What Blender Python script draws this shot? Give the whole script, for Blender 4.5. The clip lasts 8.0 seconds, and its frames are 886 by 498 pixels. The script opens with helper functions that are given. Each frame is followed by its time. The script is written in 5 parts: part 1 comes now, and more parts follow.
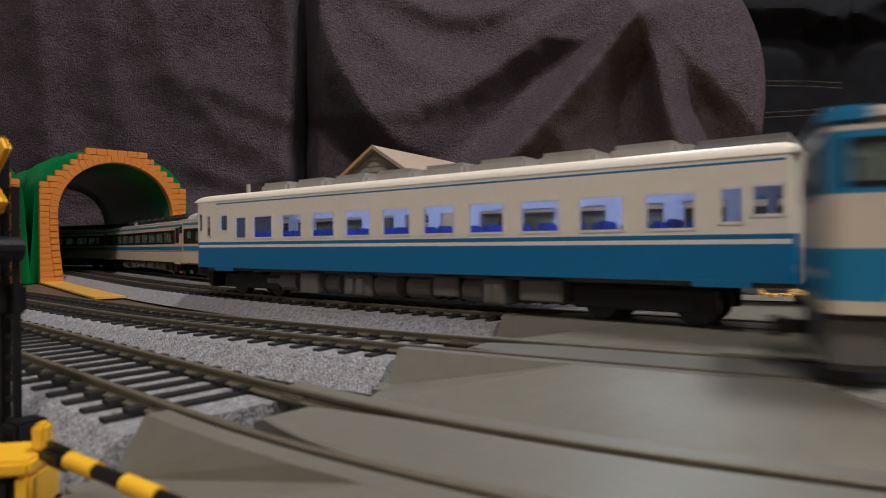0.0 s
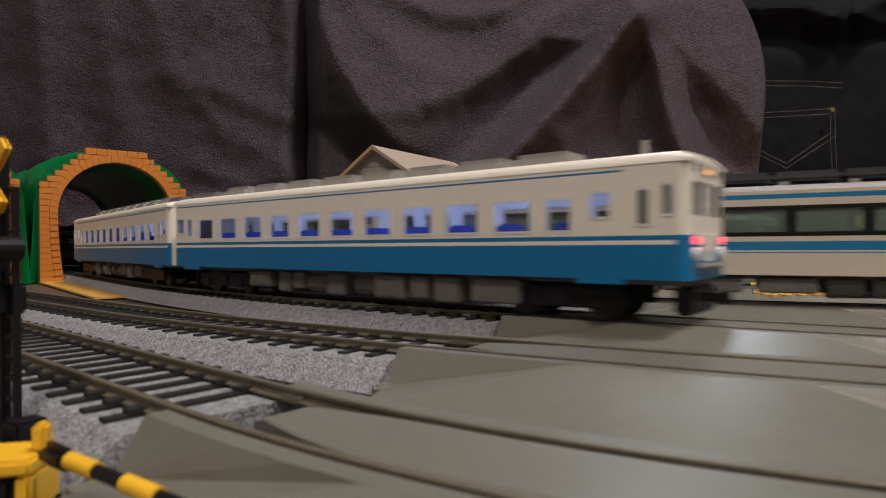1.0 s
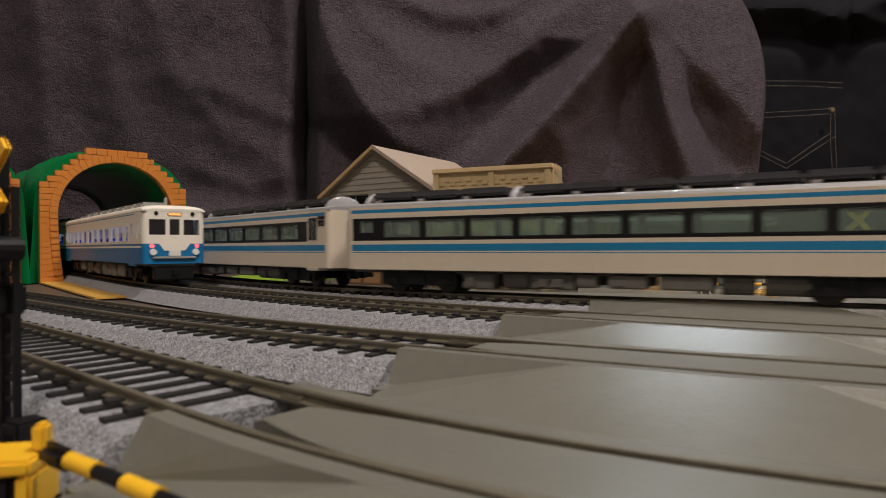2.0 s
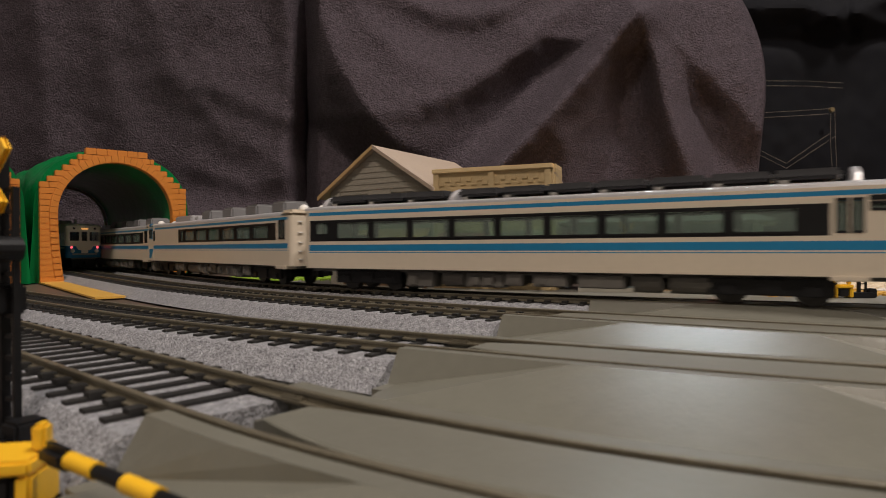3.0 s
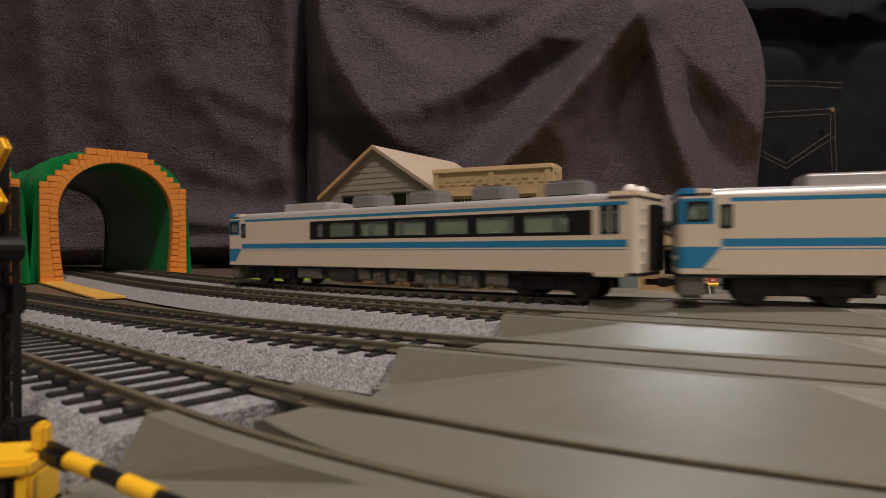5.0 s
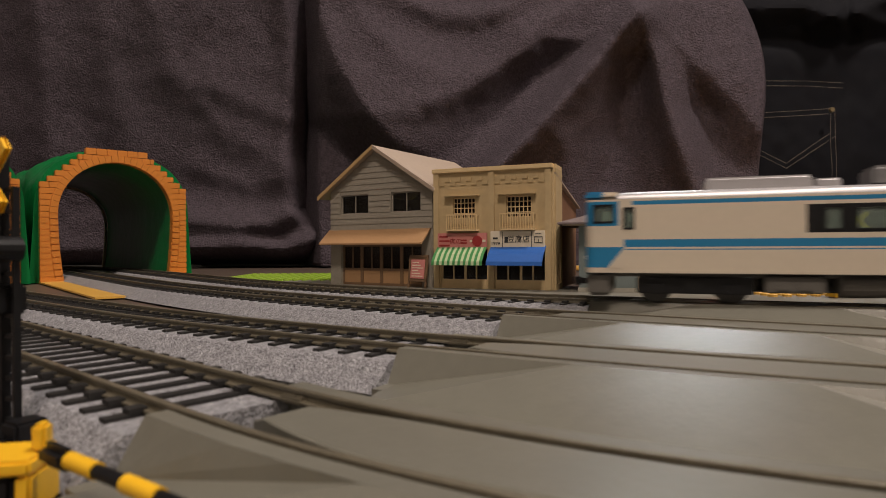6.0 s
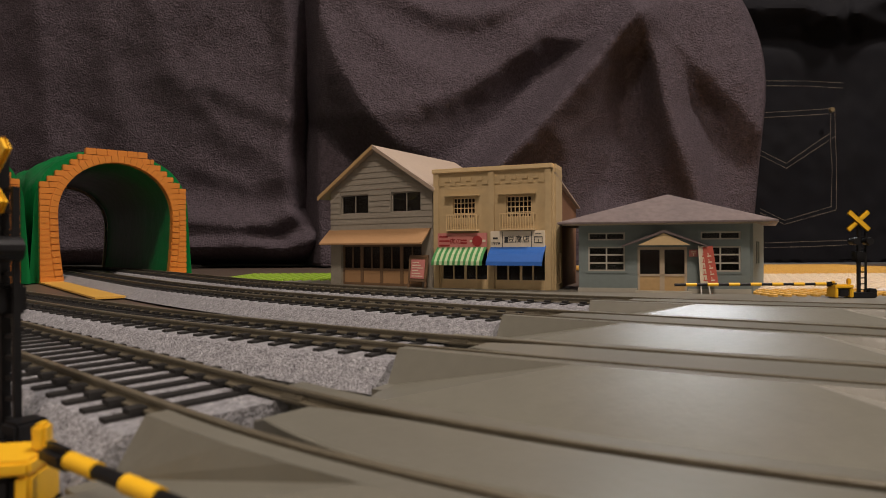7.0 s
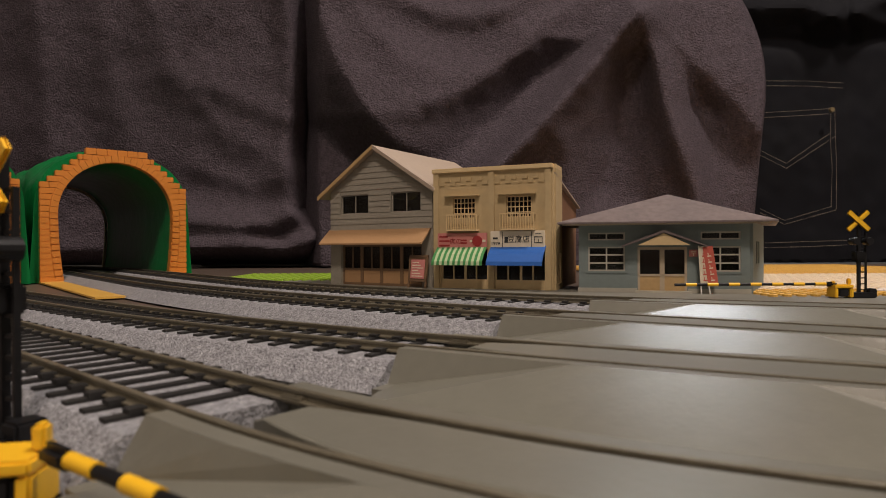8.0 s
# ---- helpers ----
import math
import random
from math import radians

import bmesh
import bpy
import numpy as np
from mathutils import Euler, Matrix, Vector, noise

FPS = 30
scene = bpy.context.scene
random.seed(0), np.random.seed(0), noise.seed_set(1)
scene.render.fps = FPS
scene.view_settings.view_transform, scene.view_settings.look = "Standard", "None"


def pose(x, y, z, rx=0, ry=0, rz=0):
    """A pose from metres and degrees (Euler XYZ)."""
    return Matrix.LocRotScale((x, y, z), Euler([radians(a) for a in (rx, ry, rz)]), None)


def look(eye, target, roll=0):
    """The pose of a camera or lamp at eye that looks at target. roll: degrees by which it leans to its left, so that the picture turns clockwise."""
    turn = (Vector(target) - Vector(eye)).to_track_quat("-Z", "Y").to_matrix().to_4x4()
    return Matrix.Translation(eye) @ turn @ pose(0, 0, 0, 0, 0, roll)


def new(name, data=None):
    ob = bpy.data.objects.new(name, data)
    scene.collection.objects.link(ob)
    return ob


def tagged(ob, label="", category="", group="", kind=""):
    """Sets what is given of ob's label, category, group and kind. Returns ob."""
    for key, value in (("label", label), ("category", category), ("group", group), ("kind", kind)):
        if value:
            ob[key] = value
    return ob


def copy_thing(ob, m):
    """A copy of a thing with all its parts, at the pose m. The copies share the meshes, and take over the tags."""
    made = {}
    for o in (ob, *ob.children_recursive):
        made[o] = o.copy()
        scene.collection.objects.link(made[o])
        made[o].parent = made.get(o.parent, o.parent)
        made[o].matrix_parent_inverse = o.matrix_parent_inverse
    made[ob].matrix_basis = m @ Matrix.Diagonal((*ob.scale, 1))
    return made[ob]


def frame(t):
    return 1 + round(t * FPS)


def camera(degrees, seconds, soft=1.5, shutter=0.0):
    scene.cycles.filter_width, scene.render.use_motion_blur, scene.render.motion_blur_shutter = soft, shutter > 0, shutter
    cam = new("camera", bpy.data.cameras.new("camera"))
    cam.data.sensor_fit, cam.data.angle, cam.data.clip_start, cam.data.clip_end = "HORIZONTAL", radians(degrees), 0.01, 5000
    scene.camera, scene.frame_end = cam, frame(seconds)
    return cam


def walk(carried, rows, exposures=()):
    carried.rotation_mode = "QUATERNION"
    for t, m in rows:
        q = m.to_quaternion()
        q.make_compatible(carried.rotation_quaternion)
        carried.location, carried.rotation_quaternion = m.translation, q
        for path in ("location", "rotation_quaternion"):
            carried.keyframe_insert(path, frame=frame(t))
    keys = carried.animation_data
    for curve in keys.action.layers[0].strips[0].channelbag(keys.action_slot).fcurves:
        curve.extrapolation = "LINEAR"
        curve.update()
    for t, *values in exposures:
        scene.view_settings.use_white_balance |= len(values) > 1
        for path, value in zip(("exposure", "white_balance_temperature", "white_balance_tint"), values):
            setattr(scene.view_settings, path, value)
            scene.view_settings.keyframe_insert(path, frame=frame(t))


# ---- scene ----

# The camera stands still, a hand's breadth from the nearest track.
EYE_Z, RAIL_Z = 0.0305, 0.0085
cam = camera(71.74, 8.0, soft=0.95, shutter=0.30)
cam.data.dof.use_dof = True
cam.data.dof.focus_distance = 0.36
cam.data.dof.aperture_fstop = 40.0
VIEW = look((0, 0, EYE_Z), (0, 1.0, EYE_Z - 0.0040), roll=-0.32)
walk(cam, [(0.0, VIEW), (8.0, VIEW)], exposures=((0.0, 0.0, 5800, 5), (1.5, 0.0, 6050, 5), (3.5, 0.0, 6250, 6), (6.2, 0.0, 6500, 9), (8.0, 0.0, 6500, 9)))

# ---- light: a room at night, lit by its ceiling lamps ----
world = bpy.data.worlds.new("world")
scene.world = world
world.use_nodes = True
world.node_tree.nodes["Background"].inputs[0].default_value = (1.0, 0.88, 0.80, 1)
world.node_tree.nodes["Background"].inputs[1].default_value = 0.002


def ceiling_lamp(x, y, z, size, watts, colour=(1.0, 0.86, 0.78)):
    data = bpy.data.lights.new("ceiling_lamp_light", "AREA")
    data.shape, data.size, data.energy, data.color = "DISK", size, watts, colour
    ob = new("ceiling_lamp_light", data)
    ob.matrix_world = pose(x, y, z)
    return ob


ceiling_lamp(0.90, -0.15, 2.30, 0.34, 51)
ceiling_lamp(-0.15, -1.25, 2.30, 0.50, 45, (1.0, 0.82, 0.70))
ceiling_lamp(1.20, 3.20, 2.34, 0.90, 30, (0.92, 0.95, 1.0))


# ---- materials ----
def material(name, base, rough=0.5, metal=0.0, vary=0.12, grain=400.0, big=25.0, bump=0.0, bump_scale=None, spec=0.5, second=None):
    m = bpy.data.materials.new(name)
    m.use_nodes = True
    nt = m.node_tree
    b = nt.nodes["Principled BSDF"]
    b.inputs["Roughness"].default_value = rough
    b.inputs["Metallic"].default_value = metal
    b.inputs["Specular IOR Level"].default_value = spec
    co = nt.nodes.new("ShaderNodeTexCoord")
    n1, n2 = nt.nodes.new("ShaderNodeTexNoise"), nt.nodes.new("ShaderNodeTexNoise")
    n1.inputs["Scale"].default_value, n2.inputs["Scale"].default_value = grain, big
    n1.inputs["Detail"].default_value = n2.inputs["Detail"].default_value = 4
    for n in (n1, n2):
        nt.links.new(co.outputs["Object"], n.inputs["Vector"])
    mix = nt.nodes.new("ShaderNodeMath")
    mix.operation = "ADD"
    nt.links.new(n1.outputs["Fac"], mix.inputs[0])
    nt.links.new(n2.outputs["Fac"], mix.inputs[1])
    ramp = nt.nodes.new("ShaderNodeMapRange")
    ramp.inputs["From Min"].default_value, ramp.inputs["From Max"].default_value = 0.65, 1.35
    nt.links.new(mix.outputs[0], ramp.inputs["Value"])
    col = nt.nodes.new("ShaderNodeMix")
    col.data_type = "RGBA"
    lo = [c * (1 - vary) for c in base]
    hi = [min(1.0, c * (1 + vary)) for c in base] if second is None else second
    col.inputs[6].default_value, col.inputs[7].default_value = (*lo, 1), (*hi, 1)
    nt.links.new(ramp.outputs[0], col.inputs[0])
    nt.links.new(col.outputs[2], b.inputs["Base Color"])
    rr = nt.nodes.new("ShaderNodeMapRange")
    rr.inputs["To Min"].default_value, rr.inputs["To Max"].default_value = max(0.03, rough * 0.85), min(1.0, rough * 1.15)
    nt.links.new(n2.outputs["Fac"], rr.inputs["Value"])
    nt.links.new(rr.outputs[0], b.inputs["Roughness"])
    if bump:
        bn = nt.nodes.new("ShaderNodeTexNoise")
        bn.inputs["Scale"].default_value = bump_scale or grain
        bn.inputs["Detail"].default_value = 5
        nt.links.new(co.outputs["Object"], bn.inputs["Vector"])
        bp = nt.nodes.new("ShaderNodeBump")
        bp.inputs["Distance"].default_value = bump
        nt.links.new(bn.outputs["Fac"], bp.inputs["Height"])
        nt.links.new(bp.outputs[0], b.inputs["Normal"])
    return m


def glow(name, colour, strength):
    m = material(name, colour, 0.4)
    b = m.node_tree.nodes["Principled BSDF"]
    b.inputs["Emission Color"].default_value, b.inputs["Emission Strength"].default_value = (*colour, 1), strength
    return m


def glass(name, colour, clear=0.85, rough=0.03, milk=0.0, milky=(0.4, 0.46, 0.42)):
    m = bpy.data.materials.new(name)
    m.use_nodes = True
    nt = m.node_tree
    nt.nodes.remove(nt.nodes["Principled BSDF"])
    t, g, mx = nt.nodes.new("ShaderNodeBsdfTransparent"), nt.nodes.new("ShaderNodeBsdfGlossy"), nt.nodes.new("ShaderNodeMixShader")
    df, my = nt.nodes.new("ShaderNodeBsdfDiffuse"), nt.nodes.new("ShaderNodeMixShader")
    t.inputs["Color"].default_value, df.inputs["Color"].default_value = (*colour, 1), (*milky, 1)
    g.inputs["Roughness"].default_value = rough
    mx.inputs[0].default_value, my.inputs[0].default_value = 1 - clear, milk
    nt.links.new(t.outputs[0], my.inputs[1])
    nt.links.new(df.outputs[0], my.inputs[2])
    nt.links.new(my.outputs[0], mx.inputs[1])
    nt.links.new(g.outputs[0], mx.inputs[2])
    nt.links.new(mx.outputs[0], nt.nodes["Material Output"].inputs["Surface"])
    return m


M = dict(
    cream=material("cream_paint", (0.80, 0.75, 0.65), 0.32, vary=0.03, spec=0.5),
    blue=material("blue_paint", (0.012, 0.155, 0.36), 0.30, vary=0.05),
    stripe=material("light_blue_paint", (0.02, 0.20, 0.40), 0.32, vary=0.05),
    white=material("white_paint", (0.74, 0.72, 0.68), 0.35, vary=0.03),
    beige=material("beige_paint", (0.65, 0.57, 0.455), 0.34, vary=0.03),
    silver=material("silver_grey_roof", (0.46, 0.45, 0.46), 0.36, metal=0.35, vary=0.05),
    roof_grey=material("grey_plastic", (0.30, 0.29, 0.27), 0.55, vary=0.08),
    ac_grey=material("air_conditioner_grey", (0.17, 0.168, 0.17), 0.5, vary=0.08),
    roof_dark=material("dark_grey_plastic", (0.045, 0.046, 0.05), 0.5, vary=0.1),
    under=material("underfloor_grey", (0.125, 0.117, 0.104), 0.65, vary=0.12),
    black=material("black_plastic", (0.008, 0.008, 0.009), 0.45, vary=0.2, spec=0.3),
    steel=material("wheel_steel", (0.045, 0.043, 0.04), 0.4, metal=0.6, vary=0.1),
    seat_blue=material("blue_seat", (0.02, 0.07, 0.42), 0.8),
    seat_grey=material("grey_green_seat", (0.18, 0.22, 0.20), 0.8),
    pane=glass("tinted_window", (0.80, 0.93, 0.87), 0.95, milk=0.20),
    pane_clear=glass("clear_window", (0.92, 0.93, 0.95), 0.95),
    lamp=glow("cabin_light", (0.46, 0.55, 1.0), 8.0),
    tail=glow("tail_light_red", (1.0, 0.10, 0.12), 1.6),
    sign_glow=glow("destination_sign", (1.0, 0.42, 0.12), 0.7),
    rail=material("rail_brown", (0.155, 0.137, 0.098), 0.36, metal=0.35, vary=0.2, grain=900),
    tie=material("sleeper_black", (0.014, 0.013, 0.012), 0.6, vary=0.2),
    ballast=material("ballast_grey", (0.17, 0.172, 0.185), 0.92, vary=0.45, grain=2300, big=700, bump=0.0010, bump_scale=1700, second=(0.43, 0.43, 0.455)),
    panel=material("crossing_panel_grey", (0.148, 0.144, 0.118), 0.31, vary=0.07, grain=300, big=40, bump=0.00004, bump_scale=900),
    base=material("grey_sheet", (0.17, 0.165, 0.14), 0.5, vary=0.06),
    floor=material("dark_floor", (0.09, 0.065, 0.05), 0.5, vary=0.25),
    brick=material("orange_plastic", (0.56, 0.20, 0.030), 0.42, vary=0.06),
    green=material("green_plastic", (0.006, 0.16, 0.042), 0.30, vary=0.1, bump=0.0006, bump_scale=60, spec=0.12),
    fleece=material("grey_fleece", (0.088, 0.072, 0.085), 0.95, vary=0.34, grain=420, big=170, bump=0.0050, bump_scale=380, spec=0.1),
    denim=material("dark_denim", (0.0040, 0.0043, 0.0066), 0.85, vary=0.25, grain=1500, bump=0.0002, bump_scale=2500, spec=0.2),
    rim_tan=material("tan_plastic", (0.36, 0.27, 0.15), 0.5, vary=0.06),
    wall=material("plaster", (0.30, 0.285, 0.265), 0.8),
)


# ---- building helpers ----
def box(bm, x0, x1, y0, y1, z0, z1):
    v = [bm.verts.new((x, y, z)) for z in (z0, z1) for x, y in ((x0, y0), (x1, y0), (x1, y1), (x0, y1))]
    for q in ((3, 2, 1, 0), (4, 5, 6, 7), (0, 1, 5, 4), (1, 2, 6, 5), (2, 3, 7, 6), (3, 0, 4, 7)):
        bm.faces.new([v[i] for i in q])
    return v


def bevel(bm, width, segments=2):
    bmesh.ops.bevel(bm, geom=list(bm.edges), offset=width, segments=segments, affect="EDGES", clamp_overlap=True)
    return bm


def boxes(*dims, edge=0.0):
    bm = bmesh.new()
    for d in dims:
        box(bm, *d)
    if edge:
        bevel(bm, edge)
    return bm


def cylinder(bm, p, q, r0, r1=None, n=14):
    p, q = Vector(p), Vector(q)
    r1 = r0 if r1 is None else r1
    d = (q - p).normalized()
    a = d.orthogonal().normalized()
    b = d.cross(a)
    rings = [[bm.verts.new(c + r * (math.cos(2 * math.pi * i / n) * a + math.sin(2 * math.pi * i / n) * b)) for i in range(n)] for c, r in ((p, r0), (q, r1))]
    for i in range(n):
        bm.faces.new((rings[0][i], rings[0][(i + 1) % n], rings[1][(i + 1) % n], rings[1][i]))
    bm.faces.new(rings[0][::-1])
    bm.faces.new(rings[1])
    return bm


def mesh_of(name, bm, mat, smooth=False):
    bmesh.ops.recalc_face_normals(bm, faces=list(bm.faces))
    me = bpy.data.meshes.new(name)
    bm.to_mesh(me)
    bm.free()
    for m in (mat if isinstance(mat, (list, tuple)) else [mat]):
        me.materials.append(m)
    if smooth:
        me.shade_smooth()
        me.set_sharp_from_angle(angle=radians(40))
    return me


def part(name, bm, mat, parent=None, label="", smooth=False, at=None):
    ob = new(name, mesh_of(name, bm, mat, smooth))
    if parent is not None:
        ob.parent = parent
    if at is not None:
        ob.matrix_basis = at
    return tagged(ob, label)


def thing(name, label, category, group="", kind="", at=None):
    ob = new(name)
    if at is not None:
        ob.matrix_basis = at
    return tagged(ob, label, category, group, kind)


def sheet(bm, rows):
    """A skin over rows of points."""
    vs = [[bm.verts.new(p) for p in row] for row in rows]
    for a, b in zip(vs, vs[1:]):
        for i in range(len(a) - 1):
            bm.faces.new((a[i], a[i + 1], b[i + 1], b[i]))
    return vs


# ---- tracks: plan of the four curves (centre, radius, where the straight begins) ----
# (centre x, y, radius, angle where the straight begins, its length, radius of the bend beyond)
TRACKS = {"a": (0.1287, 0.2705, 0.2400, -130.8, 0.60, 0.5), "b": (0.4704, 0.9508, 0.9341, -130.0, 0.72, 0.5),
          "c": (0.7217, 1.2030, 1.2127, -140.0, 0.27, 0.42), "d": (0.4317, 0.9346, 0.7665, -140.0, 0.27, 0.475)}


# past this angle the two near tracks run straight on
ONWARD = {"a": -113.0, "b": -115.0}


def on_track(k, s):
    """Place and heading of a track's centre line, s metres along it."""
    cx, cy, r, a0, straight, r2 = TRACKS[k]
    a = radians(-80) + s / r
    over = max(0.0, (radians(a0) - a) * r)
    a = max(a, radians(a0))
    ahead = max(0.0, a - radians(ONWARD.get(k, 360.0))) * r
    a -= ahead / r
    t = Vector((-math.sin(a), math.cos(a), 0))
    p = Vector((cx + r * math.cos(a), cy + r * math.sin(a), 0)) - min(over, straight) * t + ahead * t
    if over > straight:
        back = math.atan2(-t.y, -t.x)
        bend = min((over - straight) / r2, math.pi - back)
        p += Vector((-math.sin(back), math.cos(back), 0)) * r2 + Vector((math.sin(back + bend), -math.cos(back + bend), 0)) * r2
        rest = over - straight - bend * r2
        t = -Vector((math.cos(back + bend), math.sin(back + bend), 0))
        p -= rest * t
    return p, t


def beside(k, s, off, z):
    """off: metres from the centre line, positive towards the camera's side."""
    p, t = on_track(k, s)
    return p + off * Vector((t.y, -t.x, 0)) + Vector((0, 0, z))


def sweep(bm, k, s0, s1, profile, step=0.02, closed=True):
    n = max(2, int((s1 - s0) / step))
    rows = []
    for i in range(n + 1):
        s = s0 + (s1 - s0) * i / n
        row = [beside(k, s, o, z) for o, z in profile]
        rows.append(row + row[:1] if closed else row)
    vs = sheet(bm, rows)
    if closed:
        bmesh.ops.remove_doubles(bm, verts=list(bm.verts), dist=1e-6)
        ends = [[v for v in bm.verts if any((v.co - p).length < 1e-6 for p in row)] for row in (rows[0][:-1], rows[-1][:-1])]
        for row, pts in zip((rows[0], rows[-1]), ends):
            order = [next(v for v in pts if (v.co - p).length < 1e-6) for p in row[:-1]]
            bm.faces.new(order)
    return bm


SPAN = {"a": (-0.61, 0.05), "b": (-1.40, 1.40), "c": (-2.48, -0.40), "d": (-2.05, 1.85)}
SEEN = {"a": (-0.61, 0.0), "b": (-1.35, 0.1), "c": (-1.70, -0.40), "d": (-1.40, 0.1)}
CROSS = {"a": (-0.2175, -0.0960), "b": (-0.660, -0.544), "c": (-0.952, -0.827), "d": (-0.515, -0.392)}


def make_track(k, label):
    s0, s1 = SPAN[k]
    c0, c1 = CROSS[k]
    tr = thing("railway_track", label, "track", "railway tracks", "")
    for a, b in ((s0, c0), (c1, s1)):
        bm = bmesh.new()
        sweep(bm, k, a, b, [(-0.0225, 0.0), (-0.0166, 0.0054), (-0.0156, 0.0060), (0.0156, 0.0060), (0.0166, 0.0054), (0.0225, 0.0)], 0.012)
        part("roadbed", bm, M["ballast"], tr, "speckled grey moulded ballast bed")
    for side in (-1, 1):
        g = side * 0.0086
        bm = bmesh.new()
        sweep(bm, k, s0, s1, [(g - 0.0014, 0.0065), (g - 0.0014, 0.0069), (g - 0.0004, 0.0071), (g - 0.0004, 0.0077), (g - 0.0006, 0.0079), (g - 0.0006, RAIL_Z - 0.0001), (g - 0.0004, RAIL_Z), (g + 0.0004, RAIL_Z), (g + 0.0006, RAIL_Z - 0.0001),
                              (g + 0.0006, 0.0079), (g + 0.0004, 0.0077), (g + 0.0004, 0.0071), (g + 0.0014, 0.0069), (g + 0.0014, 0.0065)], 0.012)
        part("rail", bm, M["rail"], tr, "dull brown metal rail")
    bm = boxes((-0.0011, 0.0011, -0.0152, 0.0152, 0.0050, 0.0066), (-0.0012, 0.0012, -0.0120, -0.0094, 0.0066, 0.0074), (-0.0012, 0.0012, -0.0078, -0.0058, 0.0066, 0.0073), (-0.0012, 0.0012, 0.0058, 0.0078, 0.0066, 0.0073), (-0.0012, 0.0012, 0.0094, 0.0120, 0.0066, 0.0074))
    tie = mesh_of("sleeper", bm, M["tie"])
    s, vs, fs = s0 + 0.004, [], []
    while s < s1:
        if not c0 - 0.001 < s < c1 + 0.001:
            p, t = on_track(k, s)
            at = Matrix.Translation(p) @ Matrix.Rotation(math.atan2(t.y, t.x), 4, "Z")
            if SEEN[k][0] < s < SEEN[k][1]:
                ob = new("sleeper", tie)
                ob.parent = tr
                ob.matrix_basis = at
            else:
                n = len(vs)
                vs += [at @ v.co for v in tie.vertices]
                fs += [tuple(n + i for i in f.vertices) for f in tie.polygons]
        s += 0.0076
    if vs:
        me = bpy.data.meshes.new("sleepers")
        me.from_pydata(vs, [], fs)
        me.materials.append(M["tie"])
        ob = new("sleepers", me)
        ob.parent = tr
        tagged(ob, kind="stuff")
    return tr


# ---- the room and its floor ----
def room():
    bm = bmesh.new()
    box(bm, -2.4, 2.6, -1.8, 4.0, -0.03, -0.001)
    tagged(part("floor", bm, M["floor"]), "dark brown floor under the model railway", "floor", kind="structure")
    for n, d in (("wall_north", (-2.4, 2.6, 4.0, 4.08)), ("wall_south", (-2.4, 2.6, -1.88, -1.8)), ("wall_west", (-2.48, -2.4, -1.88, 4.08)), ("wall_east", (2.6, 2.68, -1.88, 4.08))):
        tagged(part(n, boxes((*d, -0.03, 2.42)), M["wall"]), "pale plastered room wall", "wall", kind="structure")
    tagged(part("ceiling", boxes((-2.48, 2.68, -1.88, 4.08, 2.42, 2.5)), M["wall"]), "pale plastered ceiling", "ceiling", kind="structure")


room()
for k, label in (("a", "curved model track with black sleepers beside the crossing gate"), ("b", "curved model track with black sleepers on grey ballast"),
                 ("c", "curved model track leading through the tunnel"), ("d", "curved model track passing in front of the shops")):
    make_track(k, label)
